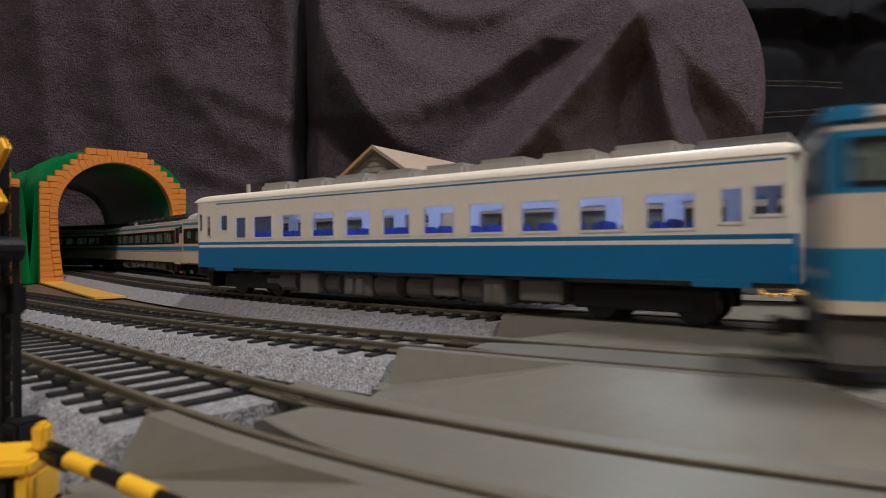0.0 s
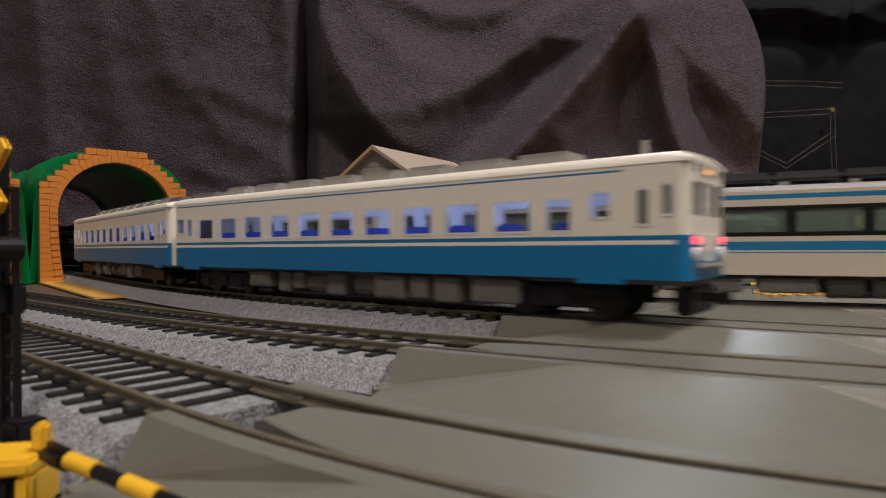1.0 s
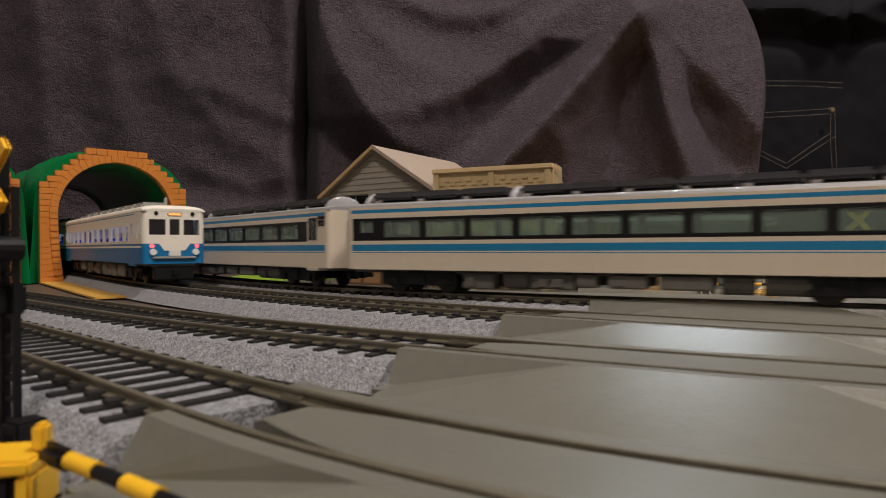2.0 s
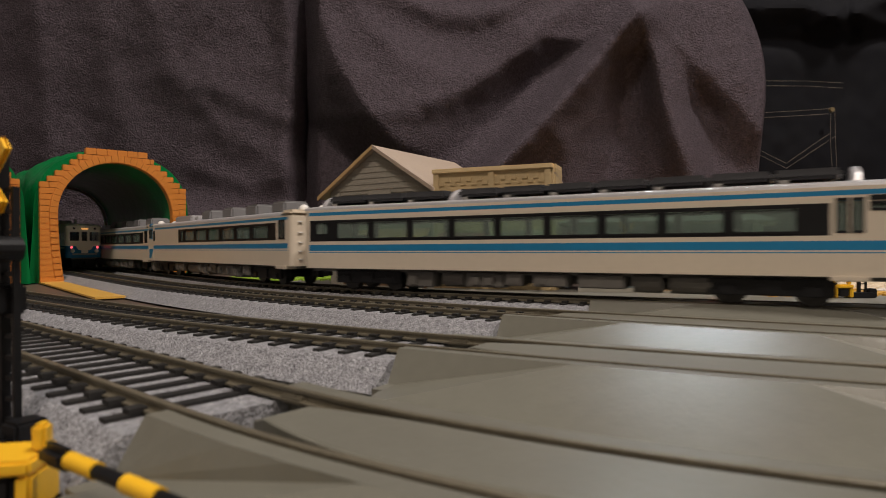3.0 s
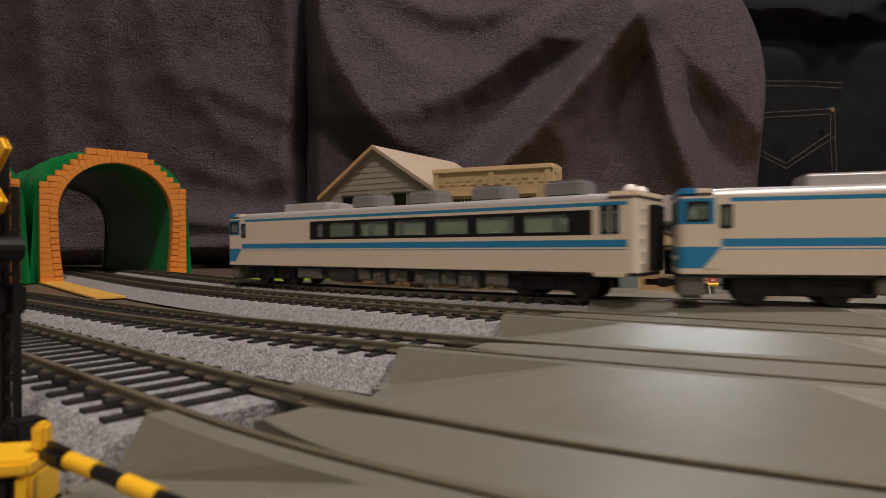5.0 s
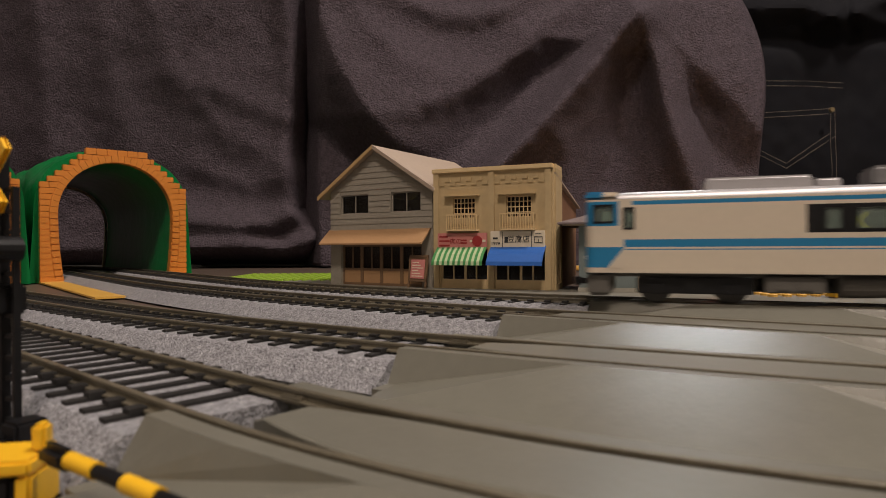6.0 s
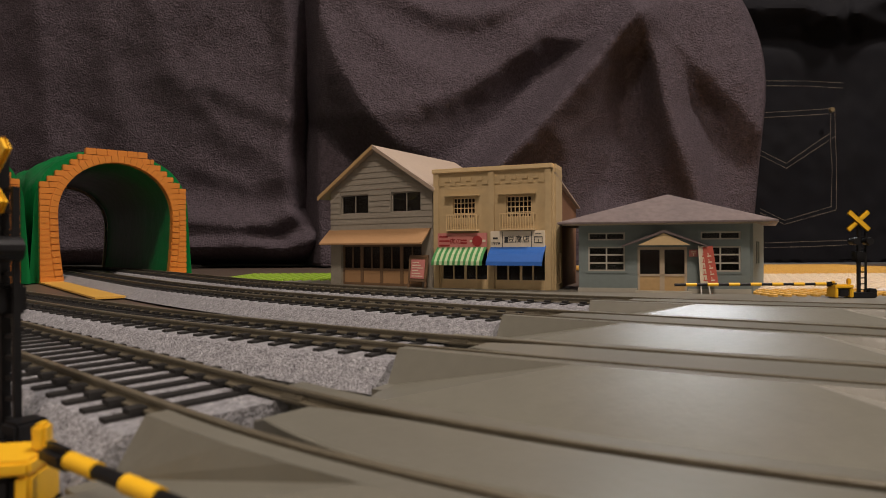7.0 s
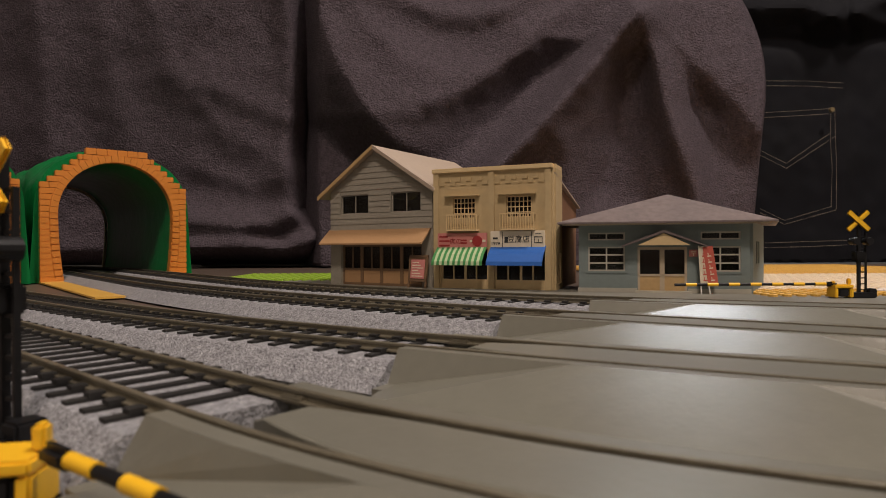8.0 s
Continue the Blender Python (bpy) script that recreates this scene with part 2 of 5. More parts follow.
# ---- the level crossing: panels between and beside the rails ----
def crossing(k, near_w, far_w, label):
    c0, c1 = CROSS[k]
    cr = thing("level_crossing", label, "crossing", "crossing panels")
    top = RAIL_Z - 0.0003

    def strip(o0, o1, z0, z1, a, b):
        bm = bmesh.new()
        sweep(bm, k, a, b, [(o0, 0.0008), (o0, z0), (o1, z1), (o1, 0.0008)], 0.01)
        return bm
    # between the rails, with flared ends for the flanges
    bm = bmesh.new()
    n, rows = 26, []
    for i in range(n + 1):
        s = c0 + 0.010 + (c1 - c0 - 0.020) * i / n
        d = min(i, n - i)
        w = 0.0071 - 0.0042 * max(0.0, 1 - d / 6) ** 1.6
        zz = top - (0.0012 if d == 0 else 0)
        rows.append([beside(k, s, o, z) for o, z in ((-w, 0.003), (-w, zz - 0.0002), (-w + 0.0004, zz), (w - 0.0004, zz), (w, zz - 0.0002), (w, 0.003))])
    vs = sheet(bm, rows)
    bm.faces.new(vs[0][::-1])
    bm.faces.new(vs[-1])
    part("centre_panel", bm, M["panel"], cr, "olive grey moulded panel between the rails")
    bm = bmesh.new()
    sweep(bm, k, c0, c1, [(-0.0225, 0.0), (-0.0225, 0.0012), (0.0225, 0.0012), (0.0225, 0.0)], 0.015)
    part("base_plate", bm, M["panel"], cr)
    # ramps outside the rails: a level lip, a slope and two hipped corners
    for side, w in ((1, near_w), (-1, far_w)):
        lip, hip, low = 0.0128, 0.039, 0.0015
        bm = bmesh.new()
        n = 20
        crest = [c0 + (c1 - c0) * i / n for i in range(n + 1)]
        rows = [[beside(k, s, side * 0.0098, 0.0008), beside(k, s, side * 0.0098, top), beside(k, s, side * lip, top)] for s in crest]
        sheet(bm, rows)
        upper = [c0 + hip + (c1 - c0 - 2 * hip) * i / n for i in range(n + 1)]
        lower = [c0 + 0.006 + (c1 - c0 - 0.012) * i / n for i in range(n + 1)]
        sheet(bm, [[beside(k, a, side * lip, top), beside(k, b, side * w, low)] for a, b in zip(upper, lower)])
        for a, b, e in ((c0, c0 + hip, c0 + 0.006), (c1, c1 - hip, c1 - 0.006)):
            q = [bm.verts.new(beside(k, a + (b - a) * i / 4, side * lip, top)) for i in range(5)]
            tip = bm.verts.new(beside(k, a, side * 0.0172, 0.0008))
            for i in range(4):
                bm.faces.new((q[i], q[i + 1], tip))
            bm.faces.new((bm.verts.new(beside(k, b, side * lip, top)), bm.verts.new(tip.co), bm.verts.new(beside(k, e, side * w, low))))
            end = [bm.verts.new(p) for p in (beside(k, a, side * 0.0098, 0.0008), beside(k, a, side * 0.0098, top), beside(k, a, side * lip, top), beside(k, a, side * 0.0172, 0.0008))]
            bm.faces.new(end)
        bmesh.ops.remove_doubles(bm, verts=list(bm.verts), dist=1e-6)
        part("ramp", bm, M["panel"], cr, "smooth olive grey sloping panel")
    # ribs of the rail joiners at the end of the roadbed
    for side in (-1, 1):
        for e in (c0 + 0.004,):
            p, t = on_track(k, e)
            at = Matrix.Translation(beside(k, e, side * 0.0086, 0)) @ Matrix.Rotation(math.atan2(t.y, t.x), 4, "Z")
            part("rail_joiner", boxes((-0.0028, 0.0028, -0.0012, 0.0012, 0.006, 0.0076), edge=0.0003), M["rail"], cr, "small metal rail joiner", at=at)
    return cr


crossing("a", 0.034, 0.0315, "grey plastic crossing panels over the track by the gate")
crossing("b", 0.0350, 0.0305, "grey plastic crossing panels, ramped on both sides")
crossing("c", 0.0345, 0.0340, "pale shining grey crossing panels with hipped ramps")
crossing("d", 0.0370, 0.0260, "grey crossing panels before the post office")


# ---- rolling stock ----
def shell(parent, half, w, r, zs, paint, holes, names, t=0.0009):
    """A body's walls round a plan with rounded corners. paint(tag, x, z) names a wall's paint; holes: (tag, from, to, low, high)."""
    path = []
    cuts = {g: sorted({c for h in holes if h[0] == g for c in h[1:3]}) for g in ("near", "far", "front", "rear")}
    extra = sorted({c for g in ("near", "far") for c in cuts[g]} | set(names.get("xcuts", ())))

    def arc(cx, cy, a0):
        for i in range(5):
            a = radians(a0 + 90 * i / 4)
            path.append(((cx + r * math.cos(a), cy + r * math.sin(a)), (cx + (r - t) * math.cos(a), cy + (r - t) * math.sin(a)), "corner"))
    X, Y = half - r, w - r
    path += [((x, -w), (x, -w + t), "near") for x in [-X] + [c for c in extra if -X < c < X] + [X]]
    arc(X, -Y, -90)
    path += [((half, y), (half - t, y), "front") for y in [-Y] + cuts["front"] + [Y]]
    arc(X, Y, 0)
    path += [((x, w), (x, w - t), "far") for x in [X] + [c for c in reversed(extra) if -X < c < X] + [-X]]
    arc(-X, Y, 90)
    path += [((-half, y), (-half + t, y), "rear") for y in [Y] + cuts["rear"][::-1] + [-Y]]
    arc(-X, -Y, 180)
    levels = sorted(set(zs) | {c for h in holes for c in h[3:5]})
    bms = {}
    for i, (p, pi, tag) in enumerate(path):
        q, qi, tag2 = path[(i + 1) % len(path)]
        if (p[0] - q[0]) ** 2 + (p[1] - q[1]) ** 2 < 1e-12:
            continue
        tg = tag if tag == tag2 else "corner"
        mx, my = (p[0] + q[0]) / 2, (p[1] + q[1]) / 2
        for z0, z1 in zip(levels, levels[1:]):
            zm = (z0 + z1) / 2
            u = mx if tg in ("near", "far") else my
            if any(h[0] == tg and h[1] < u < h[2] and h[3] < zm < h[4] for h in holes):
                continue
            bm = bms.setdefault(paint(tg, mx, zm, my), bmesh.new())
            for a, b in ((p, q), (qi, pi)):
                bm.faces.new([bm.verts.new((a[0], a[1], z0)), bm.verts.new((b[0], b[1], z0)), bm.verts.new((b[0], b[1], z1)), bm.verts.new((a[0], a[1], z1))])
    jambs = bms.setdefault(names["jamb"], bmesh.new())
    for g, a, b, z0, z1 in holes:
        ring = []
        for u, z in ((a, z0), (b, z0), (b, z1), (a, z1)):
            if g in ("near", "far"):
                s = -1 if g == "near" else 1
                ring.append(((u, s * w, z), (u, s * (w - t), z)))
            else:
                s = 1 if g == "front" else -1
                ring.append(((s * half, u, z), (s * (half - t), u, z)))
        for i in range(4):
            (o0, i0), (o1, i1) = ring[i], ring[(i + 1) % 4]
            jambs.faces.new([jambs.verts.new(c) for c in (o0, o1, i1, i0)])
    for key, bm in bms.items():
        bmesh.ops.remove_doubles(bm, verts=list(bm.verts), dist=1e-7)
        left = set(bm.verts)
        while left:
            todo = [left.pop()]
            piece = set(todo)
            while todo:
                for e in todo.pop().link_edges:
                    for vert in e.verts:
                        if vert not in piece:
                            piece.add(vert)
                            todo.append(vert)
            left -= piece
            order = {vert: n for n, vert in enumerate(piece)}
            faces = {f for vert in piece for f in vert.link_faces}
            me = bpy.data.meshes.new(names[key])
            me.from_pydata([vert.co[:] for vert in order], [], [[order[vert] for vert in f.verts] for f in faces])
            me.materials.append(M[key])
            me.shade_smooth()
            me.set_sharp_from_angle(angle=radians(35))
            ob = new(names[key], me)
            ob.parent = parent
        bm.free()


def roof(parent, half, w, z0, z1, mat, name="roof", drop=0.004, label=""):
    rows = []
    for x, f in ((-half, 1 - drop / (z1 - z0) * 0.9), (-half + 0.0012, 1 - drop / (z1 - z0) * 0.4), (-half + 0.004, 0.97), (-half + 0.009, 1.0), (half - 0.009, 1.0), (half - 0.004, 0.97), (half - 0.0012, 1 - drop / (z1 - z0) * 0.4), (half, 1 - drop / (z1 - z0) * 0.9)):
        row = []
        for i in range(15):
            a = math.pi * i / 14
            row.append((x, -w * math.copysign(abs(math.cos(a)) ** 0.62, math.cos(a)), z0 + (z1 - z0) * f * math.sin(a) ** 0.62))
        rows.append(row)
    bm = bmesh.new()
    vs = sheet(bm, rows)
    bm.faces.new(vs[0])
    bm.faces.new(vs[-1])
    return part(name, bm, M[mat], parent, label, smooth=True)


def bogie(parent, x):
    bg = part("bogie", boxes((-0.0205, 0.0205, -0.0145, -0.0128, 0.0036, 0.0098), (-0.0205, 0.0205, 0.0128, 0.0145, 0.0036, 0.0098), (-0.006, 0.006, -0.0128, 0.0128, 0.005, 0.0105),
                             (-0.0165, -0.0105, -0.0155, -0.0145, 0.0035, 0.0075), (0.0105, 0.0165, -0.0155, -0.0145, 0.0035, 0.0075), (-0.004, 0.004, -0.0155, -0.0145, 0.004, 0.0095), edge=0.0004), M["black"], parent, "black bogie frame", at=pose(x, 0, 0))
    for dx in (-0.0135, 0.0135):
        bm = bmesh.new()
        for y in (-1, 1):
            cylinder(bm, (0, y * 0.0078, 0.0054), (0, y * 0.0100, 0.0054), 0.0054, n=20)
            cylinder(bm, (0, y * 0.0070, 0.0054), (0, y * 0.0078, 0.0054), 0.0060, n=20)
        cylinder(bm, (0, -0.008, 0.0054), (0, 0.008, 0.0054), 0.0012, n=8)
        part("wheelset", bm, M["steel"], bg, "dark steel wheels on an axle", at=pose(dx, 0, 0.0001))


def underfloor(parent, seed, z1=0.0115):
    rnd = random.Random(seed)
    part("underframe", boxes((-0.128, 0.128, -0.0125, 0.0125, z1 - 0.0016, z1 + 0.0003)), M["under"], parent, "dark grey underframe")
    x = -0.066
    while x < 0.062:
        ln, low = rnd.choice((0.008, 0.011, 0.015, 0.019)), rnd.choice((0.0028, 0.0035, 0.0045))
        for side in (-1, 1):
            y0, y1 = sorted((side * 0.006, side * rnd.choice((0.0150, 0.0162))))
            if rnd.random() < 0.2:
                bm = cylinder(bmesh.new(), (x, side * 0.0105, 0.0072), (x + ln, side * 0.0105, 0.0072), 0.0042, n=14)
            else:
                bm = boxes((x, x + ln, y0, y1, low, z1 - 0.0012), edge=0.0005)
                for j in range(rnd.choice((0, 1, 2))):
                    xx = x + ln * (0.2 + 0.35 * j)
                    box(bm, xx, xx + ln * 0.22, *sorted((side * 0.0148, side * 0.0168)), low + 0.0012, z1 - 0.003)
            part("equipment_box", bm, M["under"], parent)
        x += ln + rnd.choice((0.0015, 0.003, 0.005))
    for s in (-1, 1):
        bm = boxes((s * 0.131 - 0.005, s * 0.131 + 0.005, -0.0012, 0.0012, 0.0062, 0.0086), (s * 0.1345 - 0.0012, s * 0.1345 + 0.0012, -0.0022, 0.0022, 0.0056, 0.0092), edge=0.0003)
        part("coupler", bm, M["black"], parent, "black coupler")


def panes(parent, half, w, holes, mat, label, rim="black"):
    for g, a, b, z0, z1 in holes:
        if g in ("near", "far"):
            s = -1 if g == "near" else 1
            y0, y1 = sorted((s * (w - 0.0006), s * (w - 0.0003)))
            pn = part("window", boxes((a, b, y0, y1, z0, z1)), M[mat], parent, label)
            fr = 0.0004
            yo = sorted((s * (w - 0.0003), s * (w + 0.0002)))
            bm = boxes((a - fr, a + fr, *yo, z0 - fr, z1 + fr), (b - fr, b + fr, *yo, z0 - fr, z1 + fr), (a, b, *yo, z0 - fr, z0 + fr), (a, b, *yo, z1 - fr, z1 + fr))
            part("window_frame", bm, M[rim], pn)
        else:
            s = 1 if g == "front" else -1
            x0, x1 = sorted((s * (half - 0.0006), s * (half - 0.0003)))
            part("window", boxes((x0, x1, a, b, z0, z1)), M[mat], parent, label)


def seats(parent, x0, x1, z, mat, step=0.0198):
    me = mesh_of("seat", boxes((-0.0028, 0.0028, -0.0058, 0.0058, 0, 0.0042), (-0.0009, 0.0009, -0.0058, 0.0058, 0.0042, 0.0105), edge=0.0006), M[mat])
    x = x0
    while x < x1:
        for y in (-0.0095, 0.0095):
            ob = new("seat", me)
            ob.parent = parent
            ob.matrix_basis = pose(x, y, z)
        x += step / 2


def local_railcar():
    """Cream and blue railcar with its cab at the +x end."""
    car = thing("diesel_railcar", "cream and blue model railcar with lit windows and red tail lights", "train", "local railcars")
    half, w = 0.1300, 0.0181
    wide = [(-0.1058, -0.0927)] + [(-0.0866 + 0.01955 * i, -0.0732 + 0.01955 * i) for i in range(9)]
    holes = []
    for g in ("near", "far"):
        holes += [(g, a, b, 0.0262, 0.0360) for a, b in wide]
        holes += [(g, 0.0884, 0.0968, 0.0262, 0.0360), (g, -0.1264, -0.1192, 0.0292, 0.0368), (g, 0.1025, 0.1087, 0.0298, 0.0374), (g, 0.1163, 0.1196, 0.0275, 0.0375), (g, -0.1172, -0.1118, 0.0275, 0.0365), (g, 0.1232, 0.1262, 0.0300, 0.0385)]
    holes += [("front", -0.0145, -0.0052, 0.0300, 0.0392), ("front", -0.0029, 0.0029, 0.0300, 0.0394), ("front", 0.0052, 0.0145, 0.0300, 0.0392), ("rear", -0.0045, 0.0045, 0.0140, 0.0370)]

    def paint(tag, x, z, y):
        if x < -0.1275 and tag != "near" and tag != "far":
            return "cream" if z > 0.0247 or abs(y) < 0.0155 else "blue"
        if 0.0424 < z < 0.0430 and tag in ("near", "far") and x < 0.112:
            return "blue"
        if z < 0.0222 or 0.0234 < z < 0.0247:
            return "blue"
        if tag in ("front", "corner") and x > 0.127 and z < 0.0247:
            return "blue"
        return "cream"
    shell(car, half, w, 0.0034, (0.0126, 0.0222, 0.0234, 0.0247, 0.0424, 0.0430, 0.0441), paint, holes, {"jamb": "cream", "cream": "upper_body", "blue": "lower_body", "xcuts": (0.112,)})
    roof(car, half + 0.0001, w + 0.0002, 0.0441, 0.0480, "cream", drop=0.0026, label="rounded cream roof")
    panes(car, half, w, holes, "pane_clear", "clear window pane", rim="white")
    for x in (0.0985, -0.1190):
        for g in (-1, 1):
            part("door_step", boxes((x, x + 0.0140, *sorted((g * (w + 0.0003), g * (w - 0.001))), 0.0112, 0.0130)), M["blue"], car, "blue door step")
    # cab front
    bm = bmesh.new()
    v = [bm.verts.new((x, y, z)) for x in (half, half + 0.0003) for y, z in ((-0.0060, 0.0205), (0.0060, 0.0205), (0.0092, 0.0249), (-0.0092, 0.0249))]
    for q in ((0, 1, 2, 3), (7, 6, 5, 4), (0, 4, 5, 1), (1, 5, 6, 2), (2, 6, 7, 3), (3, 7, 4, 0)):
        bm.faces.new([v[i] for i in q])
    part("front_panel", bm, M["cream"], car, "cream panel dipping into the blue front")
    for s in (-1, 1):
        part("tail_light", cylinder(bmesh.new(), (half, s * 0.0128, 0.0233), (half + 0.0007, s * 0.0132, 0.0233), 0.0012), M["tail"], car, "glowing red tail light")
        part("headlight", cylinder(bmesh.new(), (half - 0.0002, s * 0.0122, 0.0196), (half + 0.0012, s * 0.0122, 0.0196), 0.0021, 0.0018), M["white"], car, "white headlight housing")
        part("marker_light", cylinder(bmesh.new(), (half - 0.002, s * 0.0105, 0.0428), (half + 0.0003, s * 0.0105, 0.0428), 0.0012), M["black"], car, "dark upper marker light")
    part("emblem", bevel(boxes((half, half + 0.0006, -0.0034, 0.0034, 0.0172, 0.0206)), 0.0003), M["white"], car, "blank white front emblem")
    part("buffer_beam", boxes((half - 0.001, half + 0.0012, -0.0125, 0.0125, 0.0156, 0.0170), edge=0.0004), M["roof_grey"], car, "grey buffer beam")
    part("snow_plough", boxes((half - 0.006, half - 0.001, -0.0115, 0.0115, 0.0028, 0.0110), edge=0.0008), M["black"], car, "black plough below the cab")
    part("destination_sign", boxes((half - 0.0018, half + 0.0002, -0.0042, 0.0042, 0.0412, 0.0436), edge=0.0003), M["black"], car, "dark destination box")
    part("sign_glow", boxes((half, half + 0.0004, -0.0035, 0.0035, 0.0417, 0.0431)), M["sign_glow"], car, "orange lit destination strip")
    part("gangway", boxes((-half - 0.0022, -half + 0.0004, -0.0058, 0.0058, 0.0125, 0.0385), edge=0.0006), M["under"], car, "grey gangway bellows")
    part("end_lamp", boxes((-half - 0.0006, -half, 0.008, 0.012, 0.0385, 0.0398), (-half - 0.0006, -half, -0.012, -0.008, 0.0385, 0.0398)), M["white"], car, "small white end lamp")
    # roof
    for i in range(8):
        x = 0.0810 - 0.0242 * i
        bm = boxes((x - 0.0098, x + 0.0098, -0.0088, 0.0088, 0.0458, 0.0519))
        bevel(bm, 0.0015)
        if i % 3 == 1:
            box(bm, x - 0.0125, x - 0.0097, -0.0045, 0.0045, 0.0458, 0.0508)
        part("roof_ventilator", bm, M["roof_grey"], car, "grey rounded roof ventilator", smooth=True)
    part("roof_cowl", bevel(boxes((-0.1275, -0.1030, -0.0110, 0.0110, 0.0452, 0.0504)), 0.0014), M["ac_grey"], car, "long flat grey roof cowl", smooth=True)
    part("roof_antenna", cylinder(bmesh.new(), (0.112, 0, 0.0465), (0.112, 0, 0.0535), 0.0012, 0.0009), M["roof_grey"], car, "grey antenna stub")
    # inside
    part("cabin_floor", boxes((-0.127, 0.127, -0.0168, 0.0168, 0.0150, 0.0160)), M["roof_grey"], car, "grey cabin floor")
    part("cabin_light", boxes((-0.105, 0.100, -0.0022, 0.0022, 0.0428, 0.0434)), M["lamp"], car, "bluish white ceiling light strip")
    part("bulkhead", boxes((0.1115, 0.1125, -0.0168, 0.0168, 0.0160, 0.0425)), M["under"], car, "grey cab bulkhead")
    seats(car, -0.098, 0.095, 0.0188, "seat_blue")
    bogie(car, -0.090)
    bogie(car, 0.090)
    underfloor(car, 5, 0.0126)
    return car


def roof_unit(parent, x, ln, wd, z, h, mat, label):
    bm = boxes((x - ln / 2, x + ln / 2, -wd / 2, wd / 2, z, z + h))
    bevel(bm, min(h, wd) * 0.17, 3)
    return part("roof_unit", bm, M[mat], parent, label, smooth=True)


def cab_railcar():
    """Beige and blue express railcar with its cab at the -x end."""
    car = thing("express_railcar", "beige model express railcar with blue stripes and a cab end", "train", "express cars")
    half, w = 0.1295, 0.0180
    wins = [(-0.0478, -0.0424), (-0.0382, -0.0189), (-0.0152, 0.0046), (0.0085, 0.0283), (0.0330, 0.0526), (0.0565, 0.0765), (0.0808, 0.1015)]
    holes = [(g, a, b, 0.0272, 0.0352) for g in ("near", "far") for a, b in wins]
    for g in ("near", "far"):
        holes += [(g, 0.1150, 0.1178, 0.0270, 0.0372), (g, 0.1192, 0.1220, 0.0270, 0.0372), (g, -0.1150, -0.1115, 0.0285, 0.0362), (g, -0.1262, -0.1190, 0.0310, 0.0375)]
    holes += [("rear", -0.0140, -0.0015, 0.0300, 0.0385), ("rear", 0.0015, 0.0140, 0.0300, 0.0385)]

    def paint(tag, x, z, y):
        side = tag in ("near", "far")
        if x < -0.1170 and (0.0296 < z < 0.0391):
            return "stripe"
        if x < -0.1150 and 0.0135 < z < 0.0214:
            return "stripe"
        if side and -0.0533 < x < 0.1113 and 0.0262 < z < 0.0362:
            return "black"
        if x > -0.1150 and x < 0.1255 and side and (0.0214 < z < 0.0243 or 0.0203 < z < 0.0207):
            return "stripe"
        if side and -0.112 < x < 0.1255 and 0.0375 < z < 0.0390:
            return "stripe"
        return "beige"
    shell(car, half, w, 0.0028, (0.0115, 0.0135, 0.0203, 0.0207, 0.0214, 0.0243, 0.0262, 0.0296, 0.0362, 0.0375, 0.0390, 0.0398), paint, holes,
          {"jamb": "black", "beige": "body", "stripe": "stripe", "black": "window_band", "xcuts": (-0.1150, -0.1170, -0.112, -0.0533, 0.1113, 0.1255)})
    roof(car, half - 0.012, w - 0.0002, 0.0398, 0.0432, "silver", drop=0.0005, label="silver grey roof")
    bm = boxes((-half + 0.0008, -half + 0.0130, -w + 0.0008, w - 0.0008, 0.0398, 0.0428))
    bevel(bm, 0.0012)
    part("cab_roof", bm, M["beige"], car, "beige cab roof", smooth=True)
    part("cab_visor", bevel(boxes((-half - 0.0002, -half + 0.0072, -w + 0.0004, w - 0.0004, 0.0397, 0.0430)), 0.0010), M["stripe"], car, "blue cab visor", smooth=True)
    bm = boxes((half - 0.0132, half, -w + 0.0004, w - 0.0004, 0.0397, 0.0432))
    part("end_roof", bevel(bm, 0.0014), M["beige"], car, "beige roof end", smooth=True)
    panes(car, half, w, holes, "pane", "greenish tinted window")
    for g in (-1, 1):
        bm = bmesh.new()
        v = [[bm.verts.new((x, y, z)) for x, z in ((-0.1148, 0.0134), (-0.1212, 0.0134), (-0.1148, 0.0213))] for y in (g * (w - 0.0002), g * (w + 0.0002))]
        bm.faces.new(v[0])
        bm.faces.new(v[1])
        for n in range(3):
            bm.faces.new((v[0][n], v[0][(n + 1) % 3], v[1][(n + 1) % 3], v[1][n]))
        part("side_flash", bm, M["beige"], car, "beige corner cutting the blue patch aslant")
    part("door_step", boxes((0.1120, 0.1245, -w - 0.0008, w + 0.0008, 0.0098, 0.0118), edge=0.0003), M["beige"], car, "beige door step")
    part("front_skirt", boxes((-half + 0.0002, -half + 0.0095, -w + 0.002, w - 0.002, 0.0025, 0.0116), edge=0.0012), M["under"], car, "grey skirt under the cab")
    for s in (-1, 1):
        part("headlight", boxes((-half - 0.0006, -half, s * 0.0115 - 0.002, s * 0.0115 + 0.002, 0.0165, 0.0182), edge=0.0002), M["white"], car, "unlit headlight")
        for z in (0.0150, 0.0195, 0.0245, 0.0300, 0.0360):
            part("grab_iron", boxes((half - 0.0001, half + 0.0007, s * 0.0125 - 0.0011, s * 0.0125 + 0.0011, z, z + 0.0007)), M["white"], car)
    part("gangway", boxes((half - 0.0002, half + 0.0030, -0.0060, 0.0060, 0.0120, 0.0380), edge=0.0006), M["black"], car, "black gangway bellows")
    for x in (-0.022, 0.017, 0.056, 0.094):
        roof_unit(car, x, 0.0175, 0.0165, 0.0424, 0.0076, "ac_grey", "grey boxy air conditioner")
